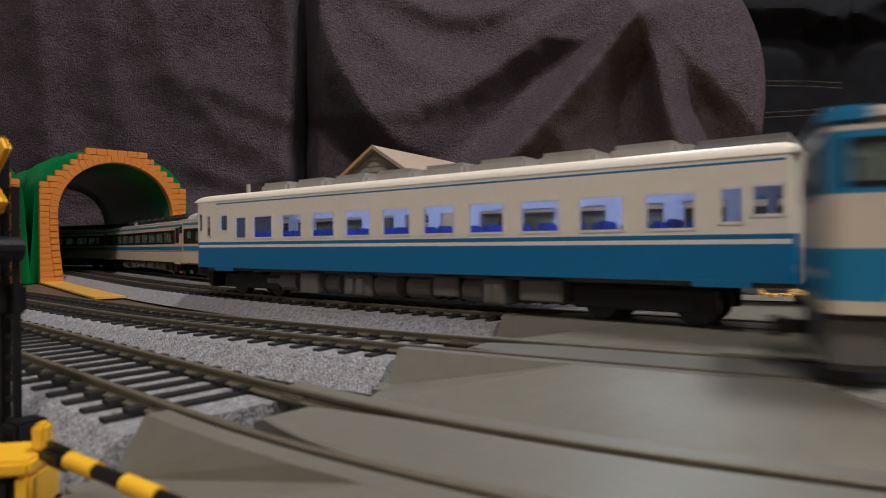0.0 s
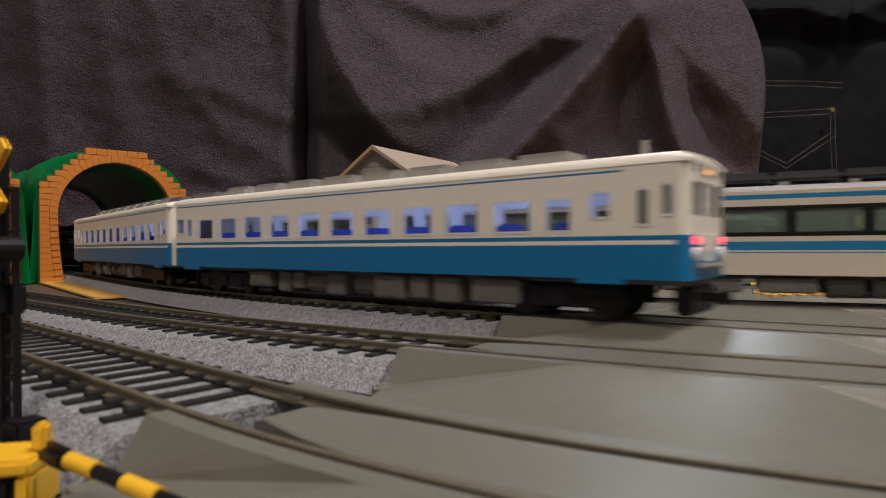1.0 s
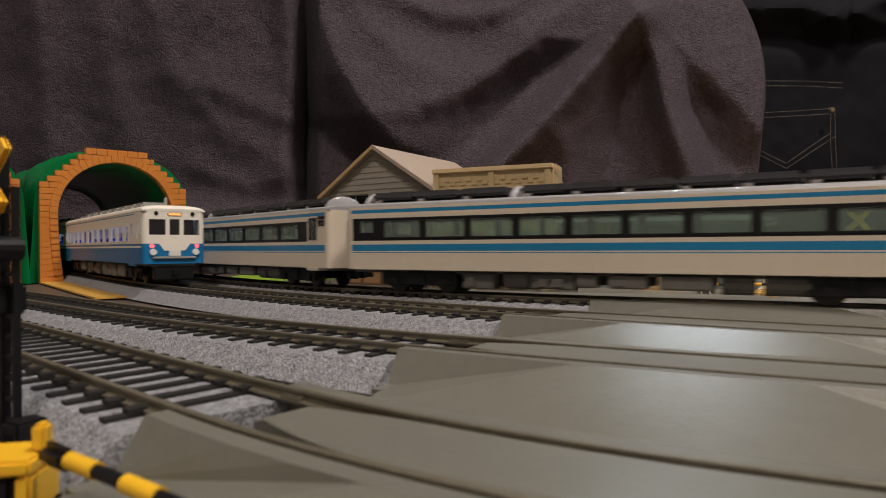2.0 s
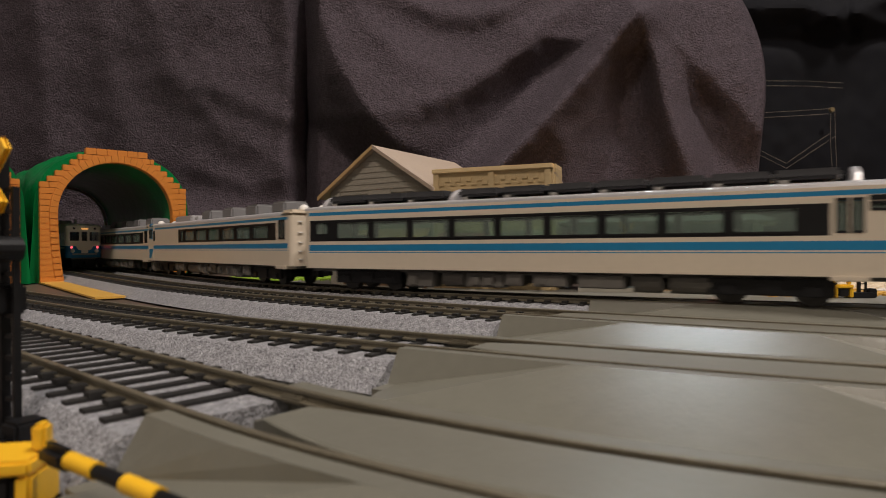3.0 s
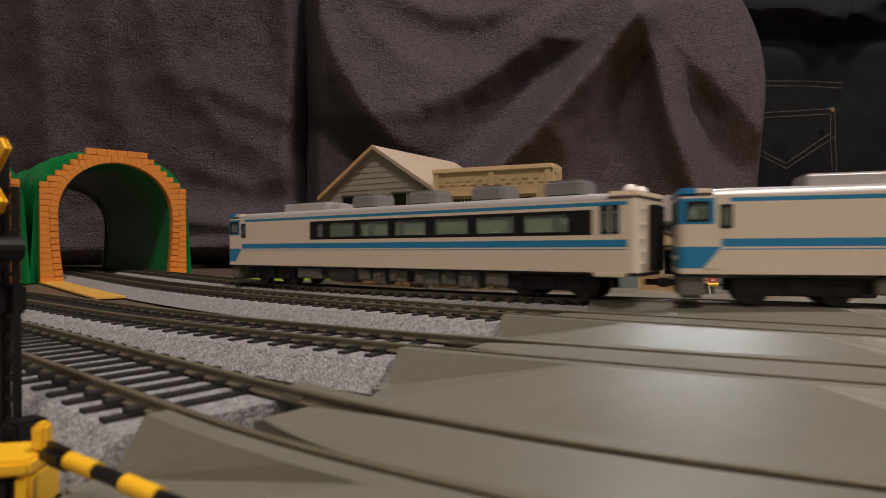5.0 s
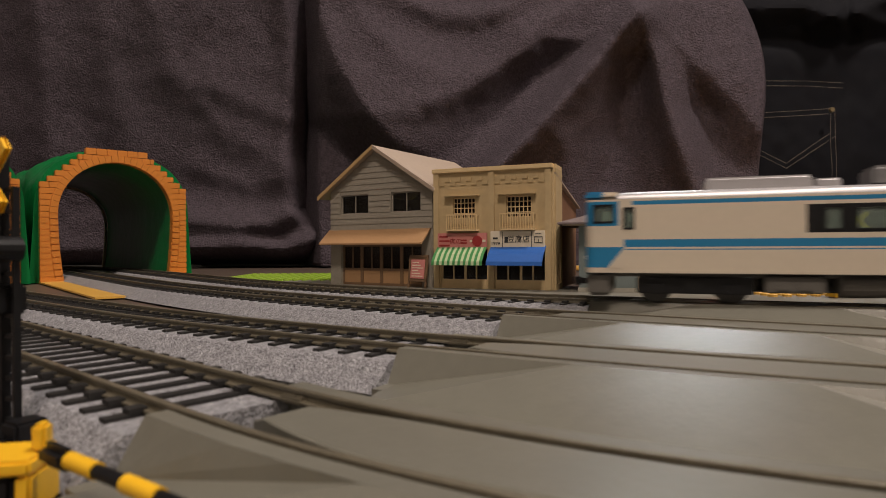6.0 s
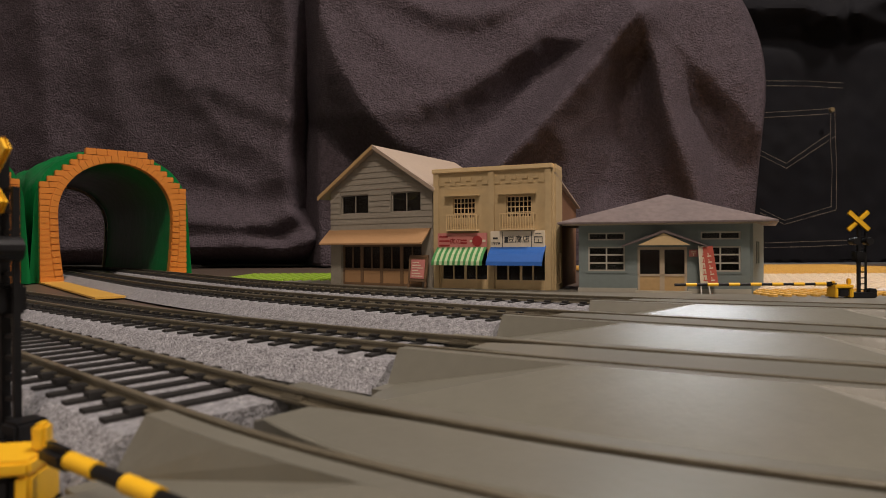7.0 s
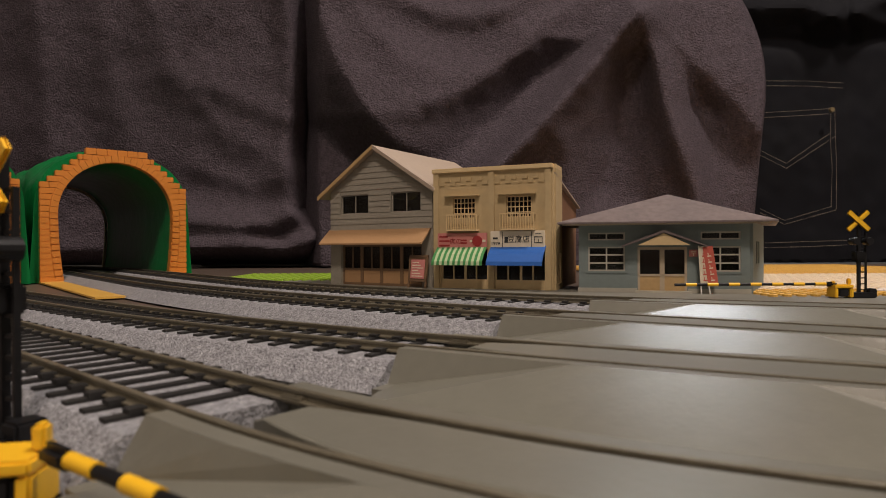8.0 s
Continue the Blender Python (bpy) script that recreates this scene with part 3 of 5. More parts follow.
    roof_unit(car, -0.0675, 0.036, 0.0190, 0.0422, 0.0054, "silver", "shining silver radiator cowl")
    roof_unit(car, -0.044, 0.008, 0.0150, 0.0422, 0.0040, "silver", "small silver cowl")
    for y in (-0.006, 0.006):
        bm = bmesh.new()
        bmesh.ops.create_uvsphere(bm, u_segments=14, v_segments=8, radius=0.0030, matrix=Matrix.Translation((half - 0.007, y, 0.0436)))
        part("roof_dome", bm, M["white"], car, "white domed vent", smooth=True)
    part("cabin_floor", boxes((-0.126, 0.126, -0.0165, 0.0165, 0.0150, 0.0160)), M["roof_grey"], car)
    part("bulkhead", boxes((-0.0560, -0.0550, -0.0165, 0.0165, 0.0160, 0.0395)), M["under"], car, "grey bulkhead")
    seats(car, -0.045, 0.104, 0.0175, "seat_grey")
    bogie(car, -0.090)
    bogie(car, 0.090)
    underfloor(car, 11)
    return car


def saloon_car():
    """Beige express car with a long dark roof duct."""
    car = thing("express_railcar", "beige model express car with blue stripes and dark roof ducts", "train", "express cars")
    half, w = 0.1295, 0.0180
    wins = [(-0.1072 + 0.0232 * i, -0.0866 + 0.0232 * i) for i in range(9)]
    holes = [(g, a, b, 0.0262, 0.0350) for g in ("near", "far") for a, b in wins]
    for g in ("near", "far"):
        holes += [(g, 0.1104, 0.1134, 0.0262, 0.0372), (g, 0.1148, 0.1178, 0.0262, 0.0372), (g, 0.1200, 0.1255, 0.0335, 0.0357), (g, -0.1215, -0.1130, 0.0285, 0.0350)]
    holes += [("front", -0.0045, 0.0045, 0.0130, 0.0370), ("rear", -0.0045, 0.0045, 0.0130, 0.0370)]

    def paint(tag, x, z, y):
        side = tag in ("near", "far")
        if side and -0.1255 < x < 0.1085 and 0.0250 < z < 0.0360:
            return "black"
        if side and abs(x) < 0.1262 and (0.0200 < z < 0.0232 or 0.0190 < z < 0.0194 or 0.0385 < z < 0.0402):
            return "stripe"
        return "beige"
    shell(car, half, w, 0.0024, (0.0110, 0.0190, 0.0194, 0.0200, 0.0232, 0.0250, 0.0360, 0.0385, 0.0402, 0.0415), paint, holes,
          {"jamb": "black", "beige": "body", "stripe": "stripe", "black": "window_band", "xcuts": (-0.1262, -0.1255, 0.1085, 0.1262)})
    roof(car, half, w - 0.0001, 0.0415, 0.0440, "silver", drop=0.0005, label="silver grey roof")
    panes(car, half, w, holes, "pane", "greenish tinted window")
    part("door_step", boxes((0.1085, 0.1195, -w - 0.0007, w + 0.0007, 0.0095, 0.0114), edge=0.0003), M["beige"], car, "beige door step")
    part("side_vent", boxes((0.1195, 0.1262, -w - 0.0003, -w + 0.0002, 0.0366, 0.0383), (0.1195, 0.1262, w - 0.0002, w + 0.0003, 0.0366, 0.0383)), M["black"], car, "small dark side vent")
    for x0, x1 in ((-0.119, -0.046), (-0.040, 0.113)):
        n = max(3, round((x1 - x0) / 0.0215))
        for i in range(n):
            a, b = x0 + (x1 - x0) * i / n, x0 + (x1 - x0) * (i + 1) / n - 0.0006
            bm = boxes((a, b, -0.0105, 0.0105, 0.0452, 0.0490))
            bevel(bm, 0.0012)
            part("roof_duct", bm, M["roof_dark"], car, "dark grey roof duct")
            part("duct_foot", boxes((a + 0.002, a + 0.005, -0.0098, 0.0098, 0.0430, 0.0453)), M["roof_grey"], car, "grey duct foot")
    for x in (-0.1215, -0.043, 0.1165):
        bm = bmesh.new()
        rows = [[(x + dx, -0.0112 * math.cos(math.pi * j / 10), 0.0432 + h * math.sin(math.pi * j / 10)) for j in range(11)] for dx, h in ((-0.0014, 0.0058), (-0.0008, 0.0066), (0.0008, 0.0066), (0.0014, 0.0058))]
        vs = sheet(bm, rows)
        bm.faces.new(vs[0])
        bm.faces.new(vs[-1])
        part("duct_end", bm, M["silver"], car, "pale grey arched duct end", smooth=True)
    for s in (-1, 1):
        part("gangway", boxes((s * half - 0.003 if s < 0 else half - 0.0002, -half + 0.0002 if s < 0 else half + 0.003, -0.0060, 0.0060, 0.0120, 0.0380), edge=0.0006), M["black"], car, "black gangway bellows")
    part("cabin_floor", boxes((-0.126, 0.126, -0.0165, 0.0165, 0.0150, 0.0160)), M["roof_grey"], car)
    seats(car, -0.104, 0.104, 0.0165, "seat_grey", 0.0232)
    bogie(car, -0.090)
    bogie(car, 0.090)
    underfloor(car, 23, 0.0110)
    return car


PITCH = 0.26625
tail_car = local_railcar()
lead_car = copy_thing(tail_car, pose(0, 0, 0))
tagged(lead_car, "cream and blue model railcar coupled ahead, windows lit")
cab_cars = [cab_railcar()]
cab_cars += [copy_thing(cab_cars[0], pose(0, 0, 0)) for i in range(2)]
saloons = [saloon_car()]
saloons += [copy_thing(saloons[0], pose(0, 0, 0)) for i in range(4)]


# ---- tunnels of green and orange plastic ----
def tunnel():
    W, H0, CX, CZ, RI, RO = 0.125, 0.0858, 0.0628, 0.0625, 0.0487, 0.0556
    tn = thing("toy_tunnel", "green plastic toy tunnel with an orange brick portal", "tunnel", "toy tunnels")

    def outer(z):
        return 0.0 if z < H0 else min(0.0400, 0.0060 * int((z - H0) / 0.0054))

    def inner_x(z):
        if z < CZ:
            return RI - 0.0045 * ((CZ - z) / CZ) ** 2
        return math.sqrt(max(0.0, RI ** 2 - (z - CZ) ** 2))
    # portal slab
    arch = [(CX - inner_x(z), z) for z in (0.0, 0.015, 0.03, 0.045, 0.058)]
    arch += [(CX - RI * math.cos(a), CZ + RI * math.sin(a)) for a in [math.pi * i / 28 for i in range(29)]]
    arch += [(CX + inner_x(z), z) for z in (0.058, 0.045, 0.03, 0.015, 0.0)]
    bm = bmesh.new()
    rim = []
    for x, z in arch:
        if z < CZ:
            o = (0.0006 if x < CX else W - 0.0006, z)
        else:
            d = Vector((x - CX, z - CZ)).normalized()
            k = RO + 0.0008
            o = (CX + d.x * k, CZ + d.y * k)
        rim.append(o)
    a0 = [bm.verts.new((x, -0.0008, z)) for x, z in arch]
    a1 = [bm.verts.new((x, 0.007, z)) for x, z in arch]
    r0 = [bm.verts.new((x, -0.0008, z)) for x, z in rim]
    r1 = [bm.verts.new((x, 0.007, z)) for x, z in rim]
    for i in range(len(arch) - 1):
        for q in ((a0[i], a0[i + 1], r0[i + 1], r0[i]), (a1[i], r1[i], r1[i + 1], a1[i + 1]), (a0[i], a1[i], a1[i + 1], a0[i + 1]), (r0[i], r0[i + 1], r1[i + 1], r1[i])):
            bm.faces.new(q)
    portal = part("portal", bm, M["brick"], tn, "moulded orange brick portal")

    def brick(x0, x1, z0, z1):
        g = 0.00012
        part("brick", boxes((x0 + g, x1 - g, -0.0012, 0.0066, z0 + g, z1 - g), edge=0.00035), M["brick"], portal)
    # courses beside and above the arch
    z, row, dz = 0.0, 0, 0.0054
    while z < 0.120:
        dz = 0.0053 if z < H0 - 0.003 else 0.0062 if z > 0.1165 else 0.0054
        zt, zm = z + dz, z + dz / 2
        left, right = outer(zm), W - outer(zm)
        gap = math.sqrt(max(0.0, RO ** 2 - (zt - CZ) ** 2)) if zm > CZ else RO - 0.0045 * ((CZ - zm) / CZ) ** 2
        spans = [(left, CX - gap), (CX + gap, right)] if gap > 0.004 else [(left, right)]
        for a, b in spans:
            n = max(1, round((b - a) / 0.0085))
            cuts = [a + (b - a) * i / n for i in range(n + 1)]
            if row % 2 and n > 1:
                cuts = [a] + [c - 0.5 * (b - a) / n for c in cuts[1:]] + [b]
            for c, d in zip(cuts, cuts[1:]):
                if d - c > 0.0018:
                    brick(c, d, z, zt)
        z, row = zt, row + 1
    # the ring of the arch
    n = 30
    for i in range(n):
        a, b = math.pi * i / n + 0.0025, math.pi * (i + 1) / n - 0.0025
        bm = bmesh.new()
        vs = []
        for y in (-0.0020, 0.0068):
            for ang, r in ((a, RI + 0.0003), (b, RI + 0.0003), (b, RO - 0.0004), (a, RO - 0.0004)):
                vs.append(bm.verts.new((CX - r * math.cos(ang), y, CZ + r * math.sin(ang))))
        for q in ((0, 1, 2, 3), (7, 6, 5, 4), (0, 4, 5, 1), (1, 5, 6, 2), (2, 6, 7, 3), (3, 7, 4, 0)):
            bm.faces.new([vs[j] for j in q])
        part("brick", bm, M["brick"], portal)
    z = 0.0
    while z < CZ - 0.002:
        zt = min(z + 0.0057, CZ)
        for s in (-1, 1):
            lo, hi = (inner_x(z) + inner_x(zt)) / 2, RO - 0.0045 * ((CZ - (z + zt) / 2) / CZ) ** 2
            a, b = sorted((CX + s * lo, CX + s * hi))
            part("brick", boxes((a + 0.0002, b - 0.0003, -0.0020, 0.0068, z + 0.0003, zt - 0.0003), edge=0.0004), M["brick"], portal)
        z = zt
    # the green vault behind, lumpy like rock
    bm = bmesh.new()
    L, n, m = 0.280, 36, 34
    rows_o, rows_i = [], []
    for j in range(n + 1):
        y = 0.0072 + (L - 0.0072) * j / n
        e = 0.80 - 0.30 * min(1.0, j / n * 1.6)
        ro, ri = [], []
        for i in range(m + 1):
            a = math.pi * (i / m * 1.24 - 0.12)
            c, s = math.cos(a), math.sin(a)
            if a < 0 or a > math.pi:
                zz = CZ * (1 - min(1.0, (abs(s) / math.sin(0.12 * math.pi))))
                ox, oz, ix, iz = math.copysign(0.0672 + 0.004 * (1 - zz / CZ), c), zz, math.copysign(RI - 0.0045 * (1 - zz / CZ) ** 2, c), zz
            else:
                ox, oz, ix, iz = 0.0672 * math.copysign(abs(c) ** e, c), CZ + (0.0605 + 0.0060 * min(1.0, j / 7)) * abs(s) ** e, RI * c, CZ + RI * s
            nz = noise.noise(Vector((ox * 28, y * 28, oz * 28))) * 0.0032 + noise.noise(Vector((ox * 75, y * 60, oz * 75))) * 0.0012
            k = 1 + (nz - 0.002) / 0.065
            if j == 0:
                k = 0.985
            ro.append((CX - ox * k, y, oz * (k if oz > CZ else 1)))
            ri.append((CX - ix, y, iz))
        rows_o.append(ro)
        rows_i.append(ri)
    vo, vi = sheet(bm, rows_o), sheet(bm, rows_i)
    for a, b in ((vo[0], vi[0]), (vo[-1], vi[-1])):
        for i in range(m):
            bm.faces.new((a[i], a[i + 1], b[i + 1], b[i]))
    part("vault", bm, M["green"], tn, "glossy green rock-like vault", smooth=True)
    bm = bmesh.new()
    sheet(bm, [[(CX + (x - CX) * k, y, CZ + (z - CZ) * (k if z > CZ else 1)) for x, z in arch] for k, y in ((0.995, L), (0.93, L), (0.93, L + 0.004), (1.0, L + 0.004), (0.995, L))])
    part("rear_rim", bm, M["rim_tan"], tn, "pale tan rim of the far opening", smooth=True)
    return tn


TURN = 40.3
tun = tunnel()
tun.matrix_basis = pose(-0.3556, 0.540, 0, 0, 0, TURN)
copy_thing(tun, pose(-0.3600 - 0.125 * math.cos(radians(TURN)), 0.522 - 0.125 * math.sin(radians(TURN)), 0, 0, 0, TURN))


# ---- studded boards under the village ----
def studded_board(x, y, rz, nx, ny, mat, label, z=0.0012):
    p = 0.008
    bd = thing("studded_board", label, "base plate", "studded boards", at=pose(x, y, 0, 0, 0, rz))
    part("board", boxes((0, nx * p, 0, ny * p, 0.0, z), edge=0.0003), M[mat], bd)
    vs, fs = [], []
    for i in range(nx):
        for j in range(ny):
            b = len(vs)
            for zz, r in ((z, 0.0026), (z + 0.0015, 0.0026), (z + 0.0018, 0.0023)):
                vs += [((i + 0.5) * p + r * math.cos(2 * math.pi * k / 10), (j + 0.5) * p + r * math.sin(2 * math.pi * k / 10), zz) for k in range(10)]
            for l in (0, 10):
                fs += [(b + l + k, b + l + (k + 1) % 10, b + l + 10 + (k + 1) % 10, b + l + 10 + k) for k in range(10)]
            fs.append(tuple(b + 20 + k for k in range(10)))
    me = bpy.data.meshes.new("studs")
    me.from_pydata(vs, [], fs)
    me.materials.append(M[mat])
    ob = new("studs", me)
    ob.parent = bd
    tagged(ob, kind="stuff")
    return bd


M["yellow_board"] = material("yellow_plate", (0.62, 0.36, 0.07), 0.4, vary=0.06)
M["tan_board"] = material("tan_plate", (0.74, 0.62, 0.46), 0.4, vary=0.05)
M["green_board"] = material("lime_plate", (0.24, 0.38, 0.03), 0.4, vary=0.06)
M["white_board"] = material("white_plate", (0.70, 0.63, 0.56), 0.45, vary=0.05)
studded_board(0.180, 0.338, 0, 10, 6, "yellow_board", "orange-yellow studded plate beside the gate")
studded_board(0.165, 0.3865, 0, 40, 25, "tan_board", "pale tan studded plate beside the post office")
studded_board(0.165, 0.587, 0, 48, 34, "yellow_board", "orange-yellow studded plate behind the post office")
studded_board(0.262, 0.338, 0, 30, 6, "white_board", "whitish studded plate behind the gate")
studded_board(-0.205, 0.530, 0, 28, 16, "green_board", "lime green studded plate beside the shop")
tagged(part("yellow_board", boxes((0.0, 0.14, -0.228, 0.05, 0.0, 0.0012)), M["yellow_board"]), "flat orange-yellow board under the tunnel", "board")
bpy.data.objects["yellow_board"].matrix_basis = pose(-0.3556, 0.540, 0, 0, 0, TURN)


def pad():
    bm = bmesh.new()
    rows = []
    for i in range(25):
        s = -0.86 + 0.58 * i / 24
        rows.append([beside("d", s, -0.0232, 0.0), beside("d", s, -0.0232, 0.0016), beside("d", s, -0.155, 0.0016), beside("d", s, -0.155, 0.0)])
    sheet(bm, rows)
    tagged(part("village_base", bm, M["base"]), "olive grey base sheet under the shops", "base sheet")


pad()


# ---- the village ----
V = dict(
    siding=material("grey_siding", (0.27, 0.245, 0.20), 0.7, vary=0.10, grain=300),
    eave=material("tan_wood", (0.46, 0.31, 0.14), 0.6, vary=0.1),
    roof_tan=material("tan_roof", (0.36, 0.285, 0.22), 0.75, vary=0.06),
    awning=material("brown_awning", (0.36, 0.21, 0.10), 0.6, vary=0.06),
    brown=material("brown_wood", (0.16, 0.095, 0.05), 0.55, vary=0.12),
    ochre=material("ochre_plaster", (0.47, 0.355, 0.19), 0.75, vary=0.07, grain=250),
    ochre_light=material("pale_ochre", (0.60, 0.45, 0.24), 0.6, vary=0.06),
    red_brown=material("red_brown_wall", (0.20, 0.10, 0.055), 0.7, vary=0.08),
    pink=material("pink_sign", (0.52, 0.19, 0.17), 0.6, vary=0.05),
    paper=material("paper_white", (0.68, 0.60, 0.46), 0.7, vary=0.04),
    ink=material("ink_black", (0.02, 0.02, 0.02), 0.6),
    ink_red=material("ink_red", (0.28, 0.02, 0.02), 0.6),
    red=material("red_paint", (0.50, 0.10, 0.07), 0.6),
    awn_green=material("green_cloth", (0.035, 0.19, 0.05), 0.6, vary=0.1),
    awn_white=material("pale_green_cloth", (0.38, 0.47, 0.27), 0.6, vary=0.06),
    awn_blue=material("blue_cloth", (0.015, 0.095, 0.36), 0.5, vary=0.08),
    post_wall=material("blue_grey_boards", (0.175, 0.215, 0.212), 0.7, vary=0.07, grain=300),
    post_trim=material("pale_grey_trim", (0.40, 0.38, 0.32), 0.6, vary=0.06),
    post_roof=material("dark_slate_roof", (0.135, 0.106, 0.102), 0.75, vary=0.28, grain=260, big=45),
    fascia=material("fascia_tan", (0.44, 0.36, 0.26), 0.6, vary=0.06),
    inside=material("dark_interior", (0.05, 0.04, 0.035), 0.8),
    shop_glass=glass("shop_glass", (0.50, 0.47, 0.43), 0.965),
)
M.update(V)


def wall_with_openings(x0, x1, z0, z1, y0, y1, holes):
    """A wall of real thickness, pieced round its openings (x from, to, z from, to)."""
    bm = bmesh.new()
    xs = sorted({x0, x1} | {c for h in holes for c in h[:2]})
    zs = sorted({z0, z1} | {c for h in holes for c in h[2:]})
    for a, b in zip(xs, xs[1:]):
        for c, d in zip(zs, zs[1:]):
            if not any(h[0] < (a + b) / 2 < h[1] and h[2] < (c + d) / 2 < h[3] for h in holes):
                box(bm, a, b, y0, y1, c, d)
    bmesh.ops.remove_doubles(bm, verts=list(bm.verts), dist=1e-7)
    inner = {}
    for f in bm.faces:
        inner.setdefault(tuple(round(v, 7) for v in f.calc_center_median()), []).append(f)
    bmesh.ops.delete(bm, geom=[f for fs in inner.values() if len(fs) > 1 for f in fs], context="FACES_ONLY")
    return bm


def window(parent, x0, x1, z0, z1, cols, rows, mat, y=0.0012, bar=0.0006, name="window"):
    wn = part(name, boxes((x0, x1, y + 0.0006, y + 0.0009, z0, z1)), M["shop_glass"], parent, "dark glass pane")
    bm = boxes((x0, x0 + bar, y, y + 0.0012, z0, z1), (x1 - bar, x1, y, y + 0.0012, z0, z1), (x0 + bar, x1 - bar, y, y + 0.0012, z0, z0 + bar), (x0 + bar, x1 - bar, y, y + 0.0012, z1 - bar, z1))
    for i in range(1, cols):
        x = x0 + (x1 - x0) * i / cols
        box(bm, x - bar / 2, x + bar / 2, y + 0.0001, y + 0.0012, z0 + bar, z1 - bar)
    for j in range(1, rows):
        z = z0 + (z1 - z0) * j / rows
        box(bm, x0 + bar, x1 - bar, y + 0.0002, y + 0.0011, z - bar / 2, z + bar / 2)
    part("window_frame", bm, M[mat], wn)
    return wn


def written(parent, words, x, z, size, mat, y, name="lettering"):
    cu = bpy.data.curves.new("words", "FONT")
    cu.body, cu.size, cu.extrude, cu.align_x, cu.align_y = words, size, 0.00008, "CENTER", "CENTER"
    tmp = bpy.data.objects.new("words", cu)
    me = bpy.data.meshes.new_from_object(tmp)
    bpy.data.objects.remove(tmp)
    me.materials.clear()
    me.materials.append(M[mat])
    ob = new(name, me)
    ob.parent = parent
    ob.matrix_basis = pose(x, y, z, 90, 0, 0)
    return ob


def gabled_shop():
    W, D = 0.0975, 0.105
    h = thing("shop_house", "grey clapboard two-storey model shop with a tan gable roof", "house", "village buildings", at=pose(-0.0886, 0.485, 0.0016, 0, 0, -33.3))
    ups = [(0.0110, 0.0385, 0.0540, 0.0690), (0.0605, 0.0870, 0.0540, 0.0690)]
    front = part("front_wall", wall_with_openings(0, W, 0, 0.0720, 0.0, 0.0025, ups + [(0.0120, 0.0880, 0.0, 0.0305)]), M["siding"], h, "grey clapboard front wall")
    bm = bmesh.new()
    pts = ((0.0, 0.072), (W, 0.072), (0.047, 0.1015))
    f = [[bm.verts.new((x, y, z)) for x, z in pts] for y in (0.0, 0.0025)]
    bm.faces.new(f[0])
    bm.faces.new(f[1][::-1])
    for i in range(3):
        bm.faces.new((f[0][i], f[0][(i + 1) % 3], f[1][(i + 1) % 3], f[1][i]))
    part("gable", bm, M["siding"], h, "grey clapboard gable")
    # overlapping boards
    for i in range(14):
        z = 0.0420 + 0.0043 * i
        if z < 0.072:
            a, b = 0.0, W
        else:
            k = (z - 0.072) / 0.0315
            a, b = 0.047 * k + 0.0045, W - (W - 0.047) * k - 0.0055
        if b - a < 0.004:
            continue
        spans = [(a, b)]
        for u0, u1, w0, w1 in ups:
            if w0 - 0.002 < z < w1:
                spans = [q for s in spans for q in ((s[0], min(s[1], u0 - 0.0008)), (max(s[0], u1 + 0.0008), s[1])) if q[1] - q[0] > 0.001] if u0 < spans[-1][1] else spans
        for s in spans:
            bm = bmesh.new()
            v = [bm.verts.new(p) for x in (s[0], s[1]) for p in ((x, 0.0001, z), (x, -0.0006, z), (x, -0.0001, z + 0.0043), (x, 0.0001, z + 0.0043))]
            for q in ((0, 1, 2, 3), (7, 6, 5, 4), (0, 4, 5, 1), (1, 5, 6, 2), (2, 6, 7, 3), (3, 7, 4, 0)):
                bm.faces.new([v[j] for j in q])
            part("clapboard", bm, M["siding"], front)
    for x in (0.0, 0.0880):
        part("corner_wall", boxes((x + 0.0005, x + (0.0115 if x == 0 else 0.0090), -0.0008, 0.0, 0, 0.0305)), M["siding"], front)
    for n, d in (("side_wall", (0, 0.0025, 0.0025, D, 0, 0.072)), ("side_wall", (W - 0.0025, W, 0.0025, D, 0, 0.072)), ("back_wall", (0.0025, W - 0.0025, D - 0.0025, D, 0, 0.072))):
        part(n, boxes(d), M["siding"], h)
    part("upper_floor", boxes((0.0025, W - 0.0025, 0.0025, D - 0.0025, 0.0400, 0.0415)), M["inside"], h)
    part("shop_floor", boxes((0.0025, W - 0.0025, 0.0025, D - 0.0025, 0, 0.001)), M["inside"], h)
    # roof: two slopes with an overhang, tan edge boards
    for sgn in (-1, 1):
        ex, ez = (-0.0090, 0.0685) if sgn < 0 else (W + 0.0040, 0.0700)
        bm = bmesh.new()
        v = [bm.verts.new(p) for y in (-0.0050, D + 0.004) for p in ((0.047, y, 0.1045), (ex, y, ez), (ex, y, ez - 0.0016), (0.047, y, 0.1025))]
        for q in ((0, 1, 2, 3), (7, 6, 5, 4), (0, 4, 5, 1), (1, 5, 6, 2), (2, 6, 7, 3), (3, 7, 4, 0)):
            bm.faces.new([v[j] for j in q])
        part("roof_slope", bm, M["roof_tan"], h, "plain tan roof slope")
        bm = bmesh.new()
        v = [bm.verts.new(p) for y in (-0.0058, -0.0046) for p in ((0.047, y, 0.1047), (ex, y, ez + 0.0003), (ex, y, ez - 0.0028), (0.047, y, 0.1018))]
        for q in ((0, 1, 2, 3), (7, 6, 5, 4), (0, 4, 5, 1), (1, 5, 6, 2), (2, 6, 7, 3), (3, 7, 4, 0)):
            bm.faces.new([v[j] for j in q])
        part("barge_board", bm, M["eave" if sgn < 0 else "roof_tan"], h, "tan edge board")
    for u in ups:
        window(h, u[0], u[1], u[2], u[3], 2, 1, "siding", bar=0.0008)
